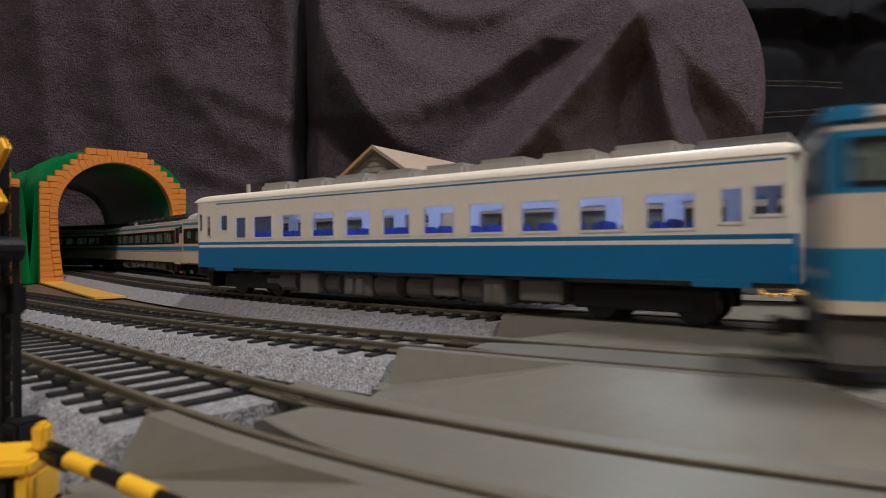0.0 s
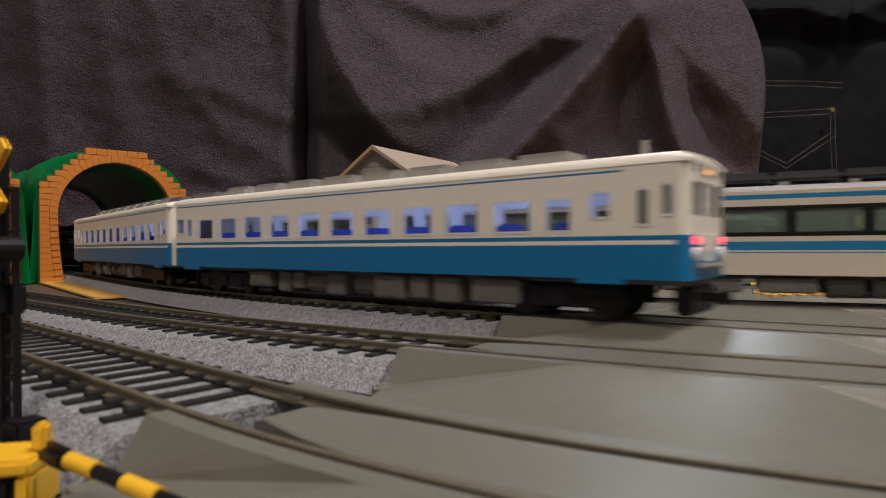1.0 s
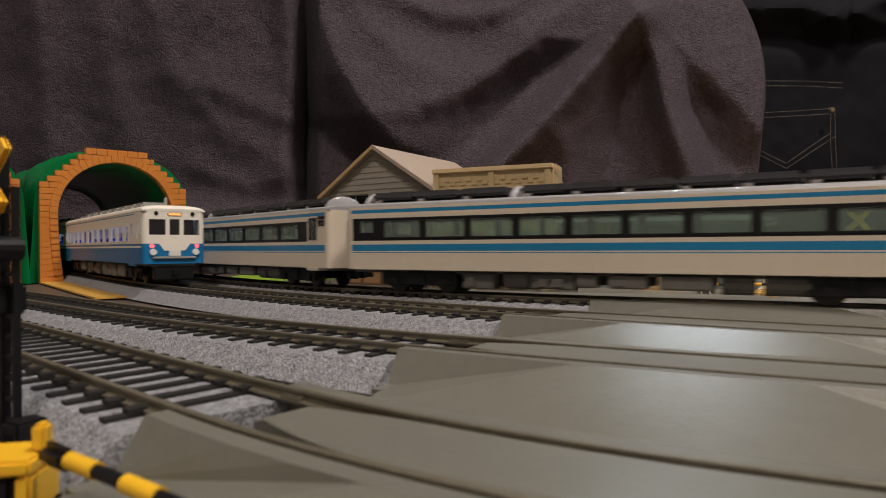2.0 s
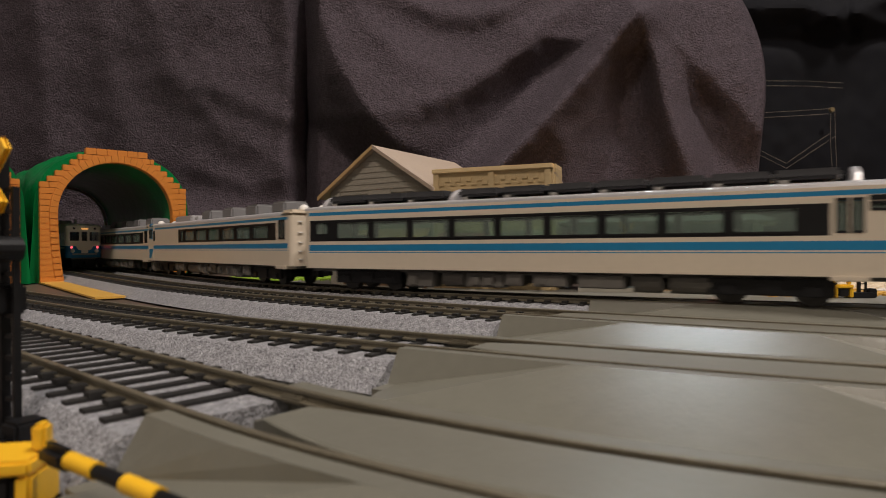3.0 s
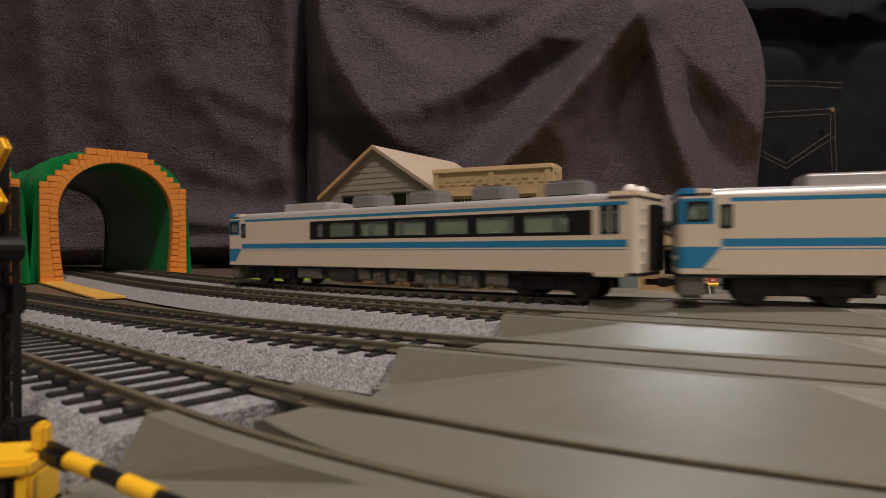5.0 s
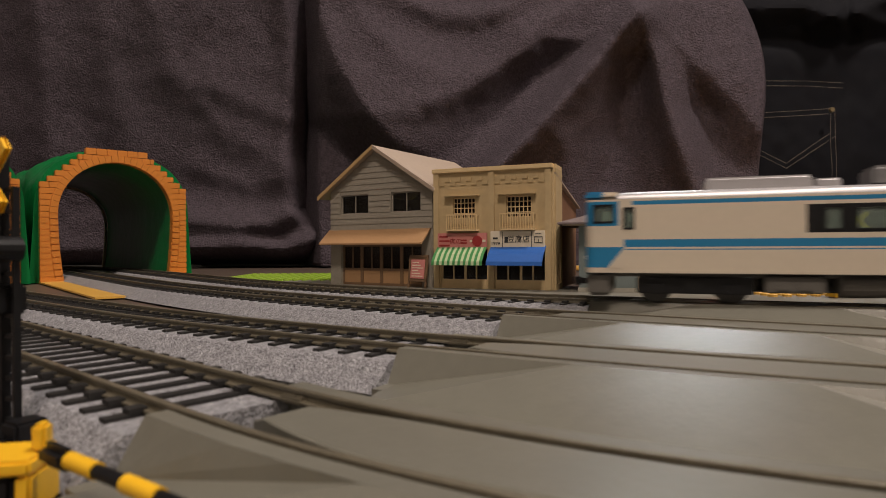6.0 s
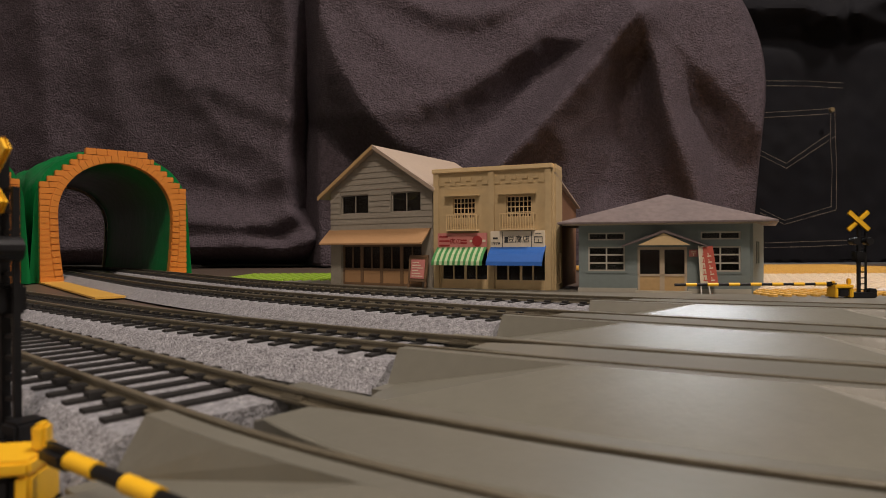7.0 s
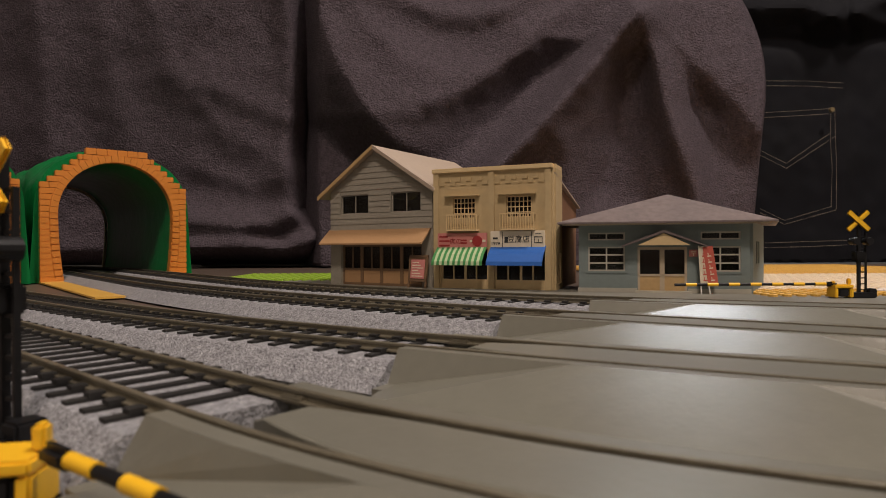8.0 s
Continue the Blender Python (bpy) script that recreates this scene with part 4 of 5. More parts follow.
    # shop front
    bm = bmesh.new()
    v = [bm.verts.new(p) for x in (-0.0015, W - 0.0015) for p in ((x, 0.0, 0.0425), (x, -0.0120, 0.0318), (x, -0.0120, 0.0306), (x, 0.0, 0.0412))]
    for q in ((0, 1, 2, 3), (7, 6, 5, 4), (0, 4, 5, 1), (1, 5, 6, 2), (2, 6, 7, 3), (3, 7, 4, 0)):
        bm.faces.new([v[j] for j in q])
    part("awning", bm, M["awning"], h, "plain brown awning over the shop front")
    for i in range(4):
        a, b = 0.0120 + 0.019 * i, 0.0310 + 0.019 * i
        dr = part("sliding_door", boxes((a + 0.0014, b - 0.0014, 0.0015, 0.0022, 0.0018, 0.0110)), M["awning"], h, "brown framed sliding door with a plain lower panel")
        for x0, x1 in ((a, a + 0.0014), (b - 0.0014, b)):
            part("stile", boxes((x0, x1, 0.0010, 0.0024, 0, 0.0305)), M["brown"], dr)
        for z0, z1 in ((0, 0.0018), (0.0110, 0.0128), (0.0290, 0.0305)):
            part("door_rail", boxes((a + 0.0014, b - 0.0014, 0.0012, 0.0024, z0, z1)), M["brown"], dr)
        part("mullion", boxes(((a + b) / 2 - 0.0005, (a + b) / 2 + 0.0005, 0.0014, 0.0024, 0.0128, 0.0290)), M["brown"], dr)
        part("pane", boxes((a + 0.0014, b - 0.0014, 0.0019, 0.0021, 0.0128, 0.0290)), M["shop_glass"], dr)
    return h


def paired_shop():
    W, D, H = 0.0825, 0.088, 0.0825
    h = thing("shop_building", "ochre flat-fronted model building with two shops and awnings", "shop", "village buildings", at=pose(-0.0059, 0.4283, 0.0016, 0, 0, -22.4))
    wins = [(0.0140, 0.0300, 0.0480, 0.0622), (0.0522, 0.0692, 0.0480, 0.0622)]
    shops = [(0.0052, 0.0392, 0.0, 0.0270), (0.0440, 0.0788, 0.0, 0.0270)]
    part("front_wall", wall_with_openings(0, W, 0, H - 0.003, 0, 0.0025, wins + shops), M["ochre"], h, "ochre plastered front wall")
    for n, d in (("side_wall", (0, 0.0025, 0.0025, D, 0, H - 0.006)), ("back_wall", (0.0025, W - 0.0025, D - 0.0025, D, 0, 0.066))):
        part(n, boxes(d), M["ochre"], h)
    bm = bmesh.new()
    v = [bm.verts.new((x, y, z)) for x in (W - 0.0025, W) for y, z in ((0.022, 0.0), (D, 0.0), (D, 0.0600), (0.022, 0.0770))]
    for q in ((0, 1, 2, 3), (7, 6, 5, 4), (0, 4, 5, 1), (1, 5, 6, 2), (2, 6, 7, 3), (3, 7, 4, 0)):
        bm.faces.new([v[j] for j in q])
    part("side_wall", bm, M["red_brown"], h, "red-brown side wall")
    part("front_return", wall_with_openings(0.0, 0.0195, 0, H - 0.003, -0.0025, 0.0, [(0.004, 0.016, 0.004, 0.024)]), M["ochre"], h, "ochre wall returning round the corner", at=pose(W, 0.0025, 0, 0, 0, 90))
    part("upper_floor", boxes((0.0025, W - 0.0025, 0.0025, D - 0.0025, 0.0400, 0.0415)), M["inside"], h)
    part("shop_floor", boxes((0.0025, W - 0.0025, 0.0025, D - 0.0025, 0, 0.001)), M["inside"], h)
    bm = bmesh.new()
    v = [bm.verts.new((x, y, z)) for x in (0, W + 0.0025) for y, z in ((0.0025, 0.0770), (D + 0.004, 0.0590), (D + 0.004, 0.0578), (0.0025, 0.0755))]
    for q in ((0, 1, 2, 3), (7, 6, 5, 4), (0, 4, 5, 1), (1, 5, 6, 2), (2, 6, 7, 3), (3, 7, 4, 0)):
        bm.faces.new([v[j] for j in q])
    part("roof", bm, M["roof_tan"], h, "sloping tan roof behind the parapet")
    part("parapet_cap", boxes((-0.0010, W + 0.0010, -0.0022, 0.0030, H - 0.003, H), (W - 0.0030, W + 0.0022, 0.0030, 0.0230, H - 0.003, H), edge=0.0003), M["ochre_light"], h, "pale projecting parapet cap")
    for x in (-0.0002, 0.0400, W - 0.0042):
        part("pilaster", boxes((x, x + 0.0040, -0.0014, 0.0, 0, H - 0.003), edge=0.0002), M["ochre"], h, "ochre pilaster")
    for y in (0.0004, 0.0165):
        part("pilaster", boxes((W, W + 0.0012, y, y + 0.0040, 0, H - 0.003), edge=0.0002), M["ochre"], h)
    # dentil course
    for a, b in ((0.0042, 0.0395), (0.0445, 0.0780)):
        n = 9
        for i in range(n):
            x = a + (b - a) * i / n
            z = 0.0735 if i % 2 else 0.0708
            part("dentil", boxes((x, x + (b - a) / n, -0.0007, 0.0, z, z + 0.0026)), M["ochre"], h)
    for wx0, wx1, z0, z1 in wins:
        wn = window(h, wx0, wx1, z0, z1, 6, 4, "ochre_light", bar=0.0006)
        part("window_hood", boxes((wx0 - 0.0055, wx1 + 0.0035, -0.0042, 0.0, z1 + 0.0008, z1 + 0.0017), edge=0.0002), M["ochre"], h, "thin ledge over the window")
        a, b = wx0 - 0.0032, wx1 + 0.0030
        rl = part("balcony_rail", boxes((a, b, -0.0052, -0.0044, 0.0500, 0.0507), (a, b, -0.0055, 0.0, 0.0394, 0.0404), (a, a + 0.0007, -0.0044, 0.0, 0.0500, 0.0507), (b - 0.0007, b, -0.0044, 0.0, 0.0500, 0.0507)), M["ochre_light"], h, "pale slatted window balcony")
        n = 14
        for i in range(n):
            x = a + (b - a - 0.0006) * i / (n - 1)
            part("slat", boxes((x, x + 0.0006, -0.0051, -0.0045, 0.0404, 0.0500)), M["ochre_light"], rl)
    # sign boards
    s1 = part("sign_board", boxes((0.0034, 0.0392, -0.0026, -0.0014, 0.0268, 0.0380), edge=0.0002), M["pink"], h, "pink butcher's sign with a ham")
    written(s1, "\u8089\u306e", 0.0170, 0.0322, 0.0044, "ink_red", -0.0028)
    part("bar", boxes((0.0205, 0.0250, -0.0028, -0.0026, 0.0306, 0.0318), (0.0205, 0.0250, -0.0028, -0.0026, 0.0326, 0.0336), (0.0048, 0.0110, -0.0028, -0.0026, 0.0350, 0.0362), (0.0048, 0.0125, -0.0028, -0.0026, 0.0320, 0.0332), (0.0048, 0.0125, -0.0028, -0.0026, 0.0290, 0.0302)), M["ink_red"], s1)
    ham = cylinder(bmesh.new(), (0.0325, -0.0030, 0.0325), (0.0325, -0.0026, 0.0325), 0.0036, n=18)
    part("ham", ham, M["ink_red"], s1, "dark red painted ham")
    part("bone", boxes((0.0272, 0.0292, -0.0029, -0.0026, 0.0318, 0.0331), (0.0360, 0.0384, -0.0029, -0.0026, 0.0320, 0.0334)), M["paper"], s1)
    s2 = part("sign_board", boxes((0.0418, 0.0786, -0.0026, -0.0014, 0.0276, 0.0390), edge=0.0002), M["paper"], h, "white tofu shop sign with black lettering")
    written(s2, "\u8c46\u8150\u5e97", 0.0612, 0.0332, 0.0050, "ink", -0.0028)
    written(s2, "1979", 0.0454, 0.0306, 0.0032, "ink", -0.0028)
    part("bar", boxes((0.0436, 0.0470, -0.0028, -0.0026, 0.0336, 0.0348), (0.0500, 0.0504, -0.0028, -0.0026, 0.0282, 0.0384), (0.0698, 0.0702, -0.0028, -0.0026, 0.0282, 0.0384), (0.0516, 0.0540, -0.0028, -0.0026, 0.0312, 0.0352)), M["ink"], s2)
    part("tofu_block", boxes((0.0716, 0.0772, -0.0028, -0.0026, 0.0308, 0.0314), (0.0716, 0.0720, -0.0028, -0.0026, 0.0308, 0.0350), (0.0768, 0.0772, -0.0028, -0.0026, 0.0308, 0.0350), (0.0716, 0.0772, -0.0028, -0.0026, 0.0346, 0.0352), (0.0742, 0.0746, -0.0028, -0.0026, 0.0308, 0.0336), (0.0725, 0.0764, -0.0028, -0.0026, 0.0368, 0.0372)), M["ink"], s2, "line drawing of a block")

    def awning(x0, x1, mats, name, label):
        n = len(mats)
        aw = thing(name, "", "")
        aw.parent = h
        for i, mt in enumerate(mats):
            a, b = x0 + (x1 - x0) * i / n, x0 + (x1 - x0) * (i + 1) / n
            bm = bmesh.new()
            prof = ((0.0, 0.0292), (-0.0075, 0.0238), (-0.0118, 0.0190), (-0.0122, 0.0164), (-0.0118, 0.0164), (-0.0114, 0.0186), (-0.0073, 0.0233), (0.0, 0.0286))
            v = [bm.verts.new((x, y - 0.0014, z)) for x in (a, b) for y, z in prof]
            m = len(prof)
            for j in range(m):
                k = (j + 1) % m
                bm.faces.new((v[j], v[k], v[m + k], v[m + j]))
            bm.faces.new(v[:m][::-1])
            bm.faces.new(v[m:])
            part("cloth_strip", bm, M[mt], aw)
        return aw
    awning(0.0032, 0.0392, ["awn_green", "awn_white"] * 9 + ["awn_green"], "striped_awning", "")
    awning(0.0420, 0.0792, ["awn_blue"], "blue_awning", "")
    for a, b in ((0.0052, 0.0392), (0.0440, 0.0788)):
        n = 4 if a < 0.01 else 4
        sf = part("shop_front", boxes((a, b, 0.0010, 0.0022, 0, 0.0064)), M["ochre_light"], h, "pale boarded shop front")
        for i in range(n + 1):
            x = a + (b - a - 0.0009) * i / n
            part("mullion", boxes((x, x + (0.0016 if i == 2 else 0.0009), 0.0008, 0.0022, 0.0064, 0.0270)), M["ochre_light"], sf)
        part("pane", boxes((a, b, 0.0016, 0.0018, 0.0064, 0.0270)), M["shop_glass"], sf)
    return h


def post_office():
    W, D, H = 0.0988, 0.070, 0.0425
    h = thing("post_office", "blue-grey single-storey model post office with a hipped slate roof", "post office", "village buildings", at=pose(0.0855, 0.3860, 0.0016, 0, 0, -14.1))
    holes = [(0.0058, 0.0280, 0.0130, 0.0282), (0.0716, 0.0938, 0.0130, 0.0282), (0.0058, 0.0280, 0.0322, 0.0370), (0.0716, 0.0938, 0.0322, 0.0370), (0.0354, 0.0640, 0.0, 0.0278)]
    fw = part("front_wall", wall_with_openings(0, W, 0, H, 0, 0.0022, holes), M["post_wall"], h, "blue-grey boarded front wall")
    sh = [(0.018, 0.026, 0.017, 0.031), (0.031, 0.039, 0.017, 0.031)]
    part("side_wall", wall_with_openings(0, D, 0, H, -0.0022, 0, sh), M["post_wall"], h, at=pose(W, 0.0022, 0, 0, 0, 72))
    part("side_wall", boxes((0, 0.0022, 0.0022, D, 0, H)), M["post_wall"], h)
    part("back_wall", boxes((0.0022, W + 0.0195, D - 0.0042, D - 0.002, 0, H)), M["post_wall"], h)
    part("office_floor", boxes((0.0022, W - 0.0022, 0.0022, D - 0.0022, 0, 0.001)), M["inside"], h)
    part("plinth", boxes((-0.0006, 0.0350, -0.0008, 0.0, 0, 0.0026), (0.0645, W + 0.0006, -0.0008, 0.0, 0, 0.0026)), M["post_trim"], h, "pale stone plinth")
    # hipped roof with fascia
    x0, x1, y0, y1, zb, zt = -0.0125, W + 0.0125, -0.0115, D + 0.0115, H + 0.0008, 0.0615
    xm, ym = (0.0545, 0.0560), (y0 + y1) / 2 - 0.012
    bm = bmesh.new()
    b = [bm.verts.new(p) for p in ((x0, y0, zb), (x1, y0, zb), (x1 + 0.0225, y1, zb), (x0, y1, zb))]
    lo = [bm.verts.new((x, y, zb - 0.0010)) for x, y in ((x0, y0), (x1, y0), (x1 + 0.0225, y1), (x0, y1))]
    r = [bm.verts.new((xm[0], ym, zt)), bm.verts.new((xm[1], ym, zt))]
    for q in ((b[0], b[1], r[1], r[0]), (b[1], b[2], r[1]), (b[2], b[3], r[0], r[1]), (b[3], b[0], r[0]), tuple(lo[::-1])):
        bm.faces.new(q)
    for i in range(4):
        bm.faces.new((lo[i], lo[(i + 1) % 4], b[(i + 1) % 4], b[i]))
    part("roof", bm, M["post_roof"], h, "dusty slate hipped roof")
    part("fascia", boxes((x0 + 0.003, x1 - 0.003, y0 + 0.003, y0 + 0.0042, H - 0.0012, H - 0.0002), (x0 + 0.0035, x1 - 0.0035, y0 + 0.0042, 0.0, H - 0.0008, H - 0.0003)), M["fascia"], h, "tan fascia under the eaves")
    for a, b2, c, d in holes[:4]:
        window(h, a, b2, c, d, 2, 3 if d - c > 0.008 else 1, "post_trim", y=0.0004, bar=0.0009)
    for a, b2, c, d in holes[:4]:
        part("window_trim", boxes((a - 0.0014, a, -0.0006, 0.0004, c - 0.001, d + 0.001), (b2, b2 + 0.0014, -0.0006, 0.0004, c - 0.001, d + 0.001), (a, b2, -0.0006, 0.0004, c - 0.0012, c), (a, b2, -0.0006, 0.0004, d, d + 0.001)), M["post_wall"], h)
    for a, b2, c, d in sh:
        part("side_window", boxes((a, b2, 0.0008, 0.0011, c, d)), M["shop_glass"], h, "dark side window", at=pose(W, 0.0022, 0, 0, 0, 72) @ pose(0, -0.0019, 0))
    # door and porch
    for a, b2 in ((0.0354, 0.0497), (0.0497, 0.0640)):
        dr = part("door", boxes((a, a + 0.0014, 0.0003, 0.0016, 0, 0.0278), (b2 - 0.0014, b2, 0.0003, 0.0016, 0, 0.0278), (a, b2, 0.0003, 0.0016, 0.0100, 0.0114), (a, b2, 0.0003, 0.0016, 0.0262, 0.0278), (a, b2, 0.0003, 0.0016, 0, 0.0012)), M["fascia"], h, "pale framed glazed door")
        part("door_panel", boxes((a + 0.0014, b2 - 0.0014, 0.0008, 0.0014, 0.0012, 0.0100)), M["eave"], dr, "brown lower panel")
        part("pane", boxes((a + 0.0014, b2 - 0.0014, 0.0010, 0.0012, 0.0114, 0.0262)), M["shop_glass"], dr)
    bm = bmesh.new()
    pts = ((0.0350, 0.0290), (0.0650, 0.0290), (0.0500, 0.0362))
    f = [[bm.verts.new((x, y, z)) for x, z in pts] for y in (-0.0078, -0.0066)]
    bm.faces.new(f[0])
    bm.faces.new(f[1][::-1])
    for i in range(3):
        bm.faces.new((f[0][i], f[0][(i + 1) % 3], f[1][(i + 1) % 3], f[1][i]))
    part("porch_gable", bm, M["ochre_light"], h, "pale yellow porch gable")
    for ex in (0.0258, 0.0742):
        bm = bmesh.new()
        v = [bm.verts.new(p) for y in (-0.0090, 0.0) for p in ((0.0500, y, 0.0382), (ex, y, 0.0288), (ex, y, 0.0279), (0.0500, y, 0.0366))]
        for q in ((0, 1, 2, 3), (7, 6, 5, 4), (0, 4, 5, 1), (1, 5, 6, 2), (2, 6, 7, 3), (3, 7, 4, 0)):
            bm.faces.new([v[j] for j in q])
        part("porch_roof", bm, M["post_roof"], h, "dark porch roof slope")
    part("porch_step", boxes((0.0340, 0.0660, -0.0050, 0.0, 0, 0.0012)), M["post_trim"], h)
    sg = part("wall_sign", boxes((0.0650, 0.0698, -0.0016, -0.0006, 0.0220, 0.0262)), M["pink"], h, "small red and white wall sign")
    part("mark", boxes((0.0660, 0.0688, -0.0018, -0.0016, 0.0250, 0.0255), (0.0660, 0.0688, -0.0018, -0.0016, 0.0240, 0.0244), (0.0672, 0.0676, -0.0018, -0.0016, 0.0225, 0.0240)), M["paper"], sg)
    return h


gabled_shop()
paired_shop()
post_office()


def stand_sign():
    st = thing("stand_sign", "brown wooden street stand with a pink notice", "sign", at=pose(-0.0255, 0.4335, 0.0016, -8, 0, -33))
    part("stand_frame", boxes((0, 0.0013, 0, 0.0012, 0, 0.0225), (0.0145, 0.0158, 0, 0.0012, 0, 0.0225), (0, 0.0158, 0, 0.0012, 0.0215, 0.0232), (0, 0.0158, 0, 0.0012, 0.0045, 0.0060), (0.0013, 0.0145, 0.0004, 0.0010, 0.0060, 0.0215)), M["brown"], st, "brown frame")
    part("notice", boxes((0.0022, 0.0136, -0.0004, 0.0003, 0.0066, 0.0200)), M["pink"], st, "faded pink notice")
    bm = bmesh.new()
    for i in range(6):
        box(bm, 0.0034, 0.0126 - 0.002 * (i % 3), -0.0006, -0.0004, 0.0080 + 0.0019 * i, 0.0086 + 0.0019 * i)
    part("bar", bm, M["paper"], st)


stand_sign()


def banner(x, y, rz, lean, cloth, ink, label):
    bn = thing("banner", label, "banner", "banners", at=pose(x, y, 0.0016, 0, lean, rz))
    part("banner_pole", cylinder(bmesh.new(), (0.0003, 0, 0), (0.0003, 0, 0.0285), 0.0004, n=8), M["white"], bn, "thin white pole")
    part("banner_cloth", boxes((0.0, 0.0056, -0.0006, -0.0003, 0.0052, 0.0280), edge=0.0001), M[cloth], bn, "printed cloth")
    bm = bmesh.new()
    for i in range(5):
        z = 0.0075 + 0.0036 * i
        box(bm, 0.0018, 0.0040, -0.0008, -0.0006, z, z + 0.0007)
        box(bm, 0.0022, 0.0026, -0.0008, -0.0006, z + 0.0007, z + 0.0024)
    part("bar", bm, M[ink], bn)


banner(0.1525, 0.3625, -14, -3, "paper", "red", "white banner with red print leaning by the door")
banner(0.1570, 0.3610, -14, -8, "red", "paper", "red banner with white print leaning by the door")


# ---- crossing gates ----
M["sign_yellow"] = material("yellow_plastic", (0.80, 0.46, 0.02), 0.35, vary=0.06)


def gate(at, arm_turn, label):
    g = thing("crossing_gate", label, "crossing gate", "crossing gates", at=at)
    bm = boxes((-0.0007, 0.0007, -0.0007, 0.0007, 0, 0.0460))
    for i in range(12):
        z = 0.004 + 0.0032 * i
        box(bm, 0.0010, 0.0034, -0.0004, 0.0004, z, z + 0.0006)
    box(bm, 0.0034, 0.0042, -0.0005, 0.0005, 0, 0.040)
    part("mast", bm, M["black"], g, "black ladder mast")
    for s in (-1, 1):
        bm = boxes((-0.0077, 0.0077, -0.0022, -0.0012, -0.0016, 0.0016), edge=0.0006)
        part("warning_cross_arm", bm, M["sign_yellow"], g, "yellow crossbuck arm", at=pose(-0.0012, -0.0003 * s, 0.0415, 0, 42 * s, 0))
        bm = cylinder(bmesh.new(), (s * 0.0036, -0.0030, 0.0305), (s * 0.0036, 0.0006, 0.0305), 0.0019)
        cylinder(bm, (s * 0.0036, -0.0030, 0.0305), (s * 0.0036, -0.0044, 0.0305), 0.0022, 0.0019)
        part("warning_lamp", bm, M["black"], g, "black hooded warning lamp")
    part("bell_box", bevel(boxes((-0.0026, 0.0026, -0.0022, 0.0022, 0.0205, 0.0250)), 0.0004), M["black"], g, "black bell box")
    part("foot", boxes((-0.0060, 0.0062, -0.0040, 0.0040, 0.0, 0.0030), (0.004, 0.0085, -0.0025, 0.0025, 0.0, 0.0050), edge=0.0005), M["black"], g, "black foot")
    mc = part("gate_machine", boxes((-0.0070, 0.0030, -0.0040, 0.0040, 0.0050, 0.0068), (-0.0070, -0.0052, -0.0038, 0.0038, 0.0, 0.0050), (0.0012, 0.0030, -0.0038, 0.0038, 0.0, 0.0050), (0.0018, 0.0034, -0.0012, 0.0012, 0.0068, 0.0100), (-0.0066, -0.0052, -0.0012, 0.0012, 0.0068, 0.0088), edge=0.0004), M["sign_yellow"], g, "yellow gate machine frame", at=pose(-0.0085, -0.0008, 0.0005) if arm_turn == 180 else pose(0.0274, -0.0110, 0.0, 0, 0, 40))
    part("gear_case", boxes((-0.0046, 0.0008, -0.0034, 0.0034, 0.0005, 0.0048), edge=0.0005), M["black"], mc)
    ar = part("arm_pivot", bevel(boxes((-0.0014, 0.0046, -0.0011, 0.0011, 0.0062, 0.0088)), 0.0008), M["black"], g, "black arm pivot", at=pose(-0.0140, -0.0010, 0, 0, 0, 180) if arm_turn == 180 else pose(0.0340, -0.0107, 0, 0, 0, arm_turn))
    n = 14
    for i in range(n):
        a, b = 0.0045 + 0.0058 * i, 0.0045 + 0.0058 * (i + 1)
        wide = i % 2 == 0
        bm = cylinder(bmesh.new(), (a, 0, 0.0076), (b, 0, 0.0076), 0.00095 if wide else 0.00075, n=20)
        part("arm_band", bm, M["sign_yellow" if wide else "black"], ar, smooth=True)
    return g


gate(pose(0.2245, 0.3310, 0.0016), 180, "black and yellow model crossing gate with crossbuck, lowered")
gate(pose(-0.0682, 0.0950, 0.0, 0, 0, -30), -5, "black and yellow model crossing gate, lowered over the road")


# ---- blankets and denim hung behind the layout ----
def px(u, v, d):
    return (u - 784) * d / 1084.0, EYE_Z + (437.0 - v) * d / 1084.0


def crest(u, v, pts, before, after, amp):
    """A fold that falls off with one reach on its upper flank and another on its lower."""
    best, side = np.full(u.shape, 1e9), np.zeros(u.shape)
    for (a, b), (c, d) in zip(pts, pts[1:]):
        n = math.hypot(c - a, d - b)
        k = np.clip(((u - a) * (c - a) + (v - b) * (d - b)) / n ** 2, 0, 1)
        r = np.hypot(u - a - k * (c - a), v - b - k * (d - b))
        near = r < best
        side = np.where(near, ((c - a) * (v - b) - (d - b) * (u - a)) / n / np.maximum(r, 1e-6), side)
        best = np.minimum(best, r)
    m = np.clip((side + 1) / 2, 0, 1)
    w = before + (after - before) * m * m * (3 - 2 * m)
    return amp * np.exp(-(np.hypot(best, 7.0) / w) ** 1.3)


def soften(d, times):
    for i in range(times):
        p = np.pad(d, 1, mode="edge")
        d = (p[:-2, 1:-1] + p[2:, 1:-1] + p[1:-1, :-2] + p[1:-1, 2:] + 2 * d) / 6
    return d


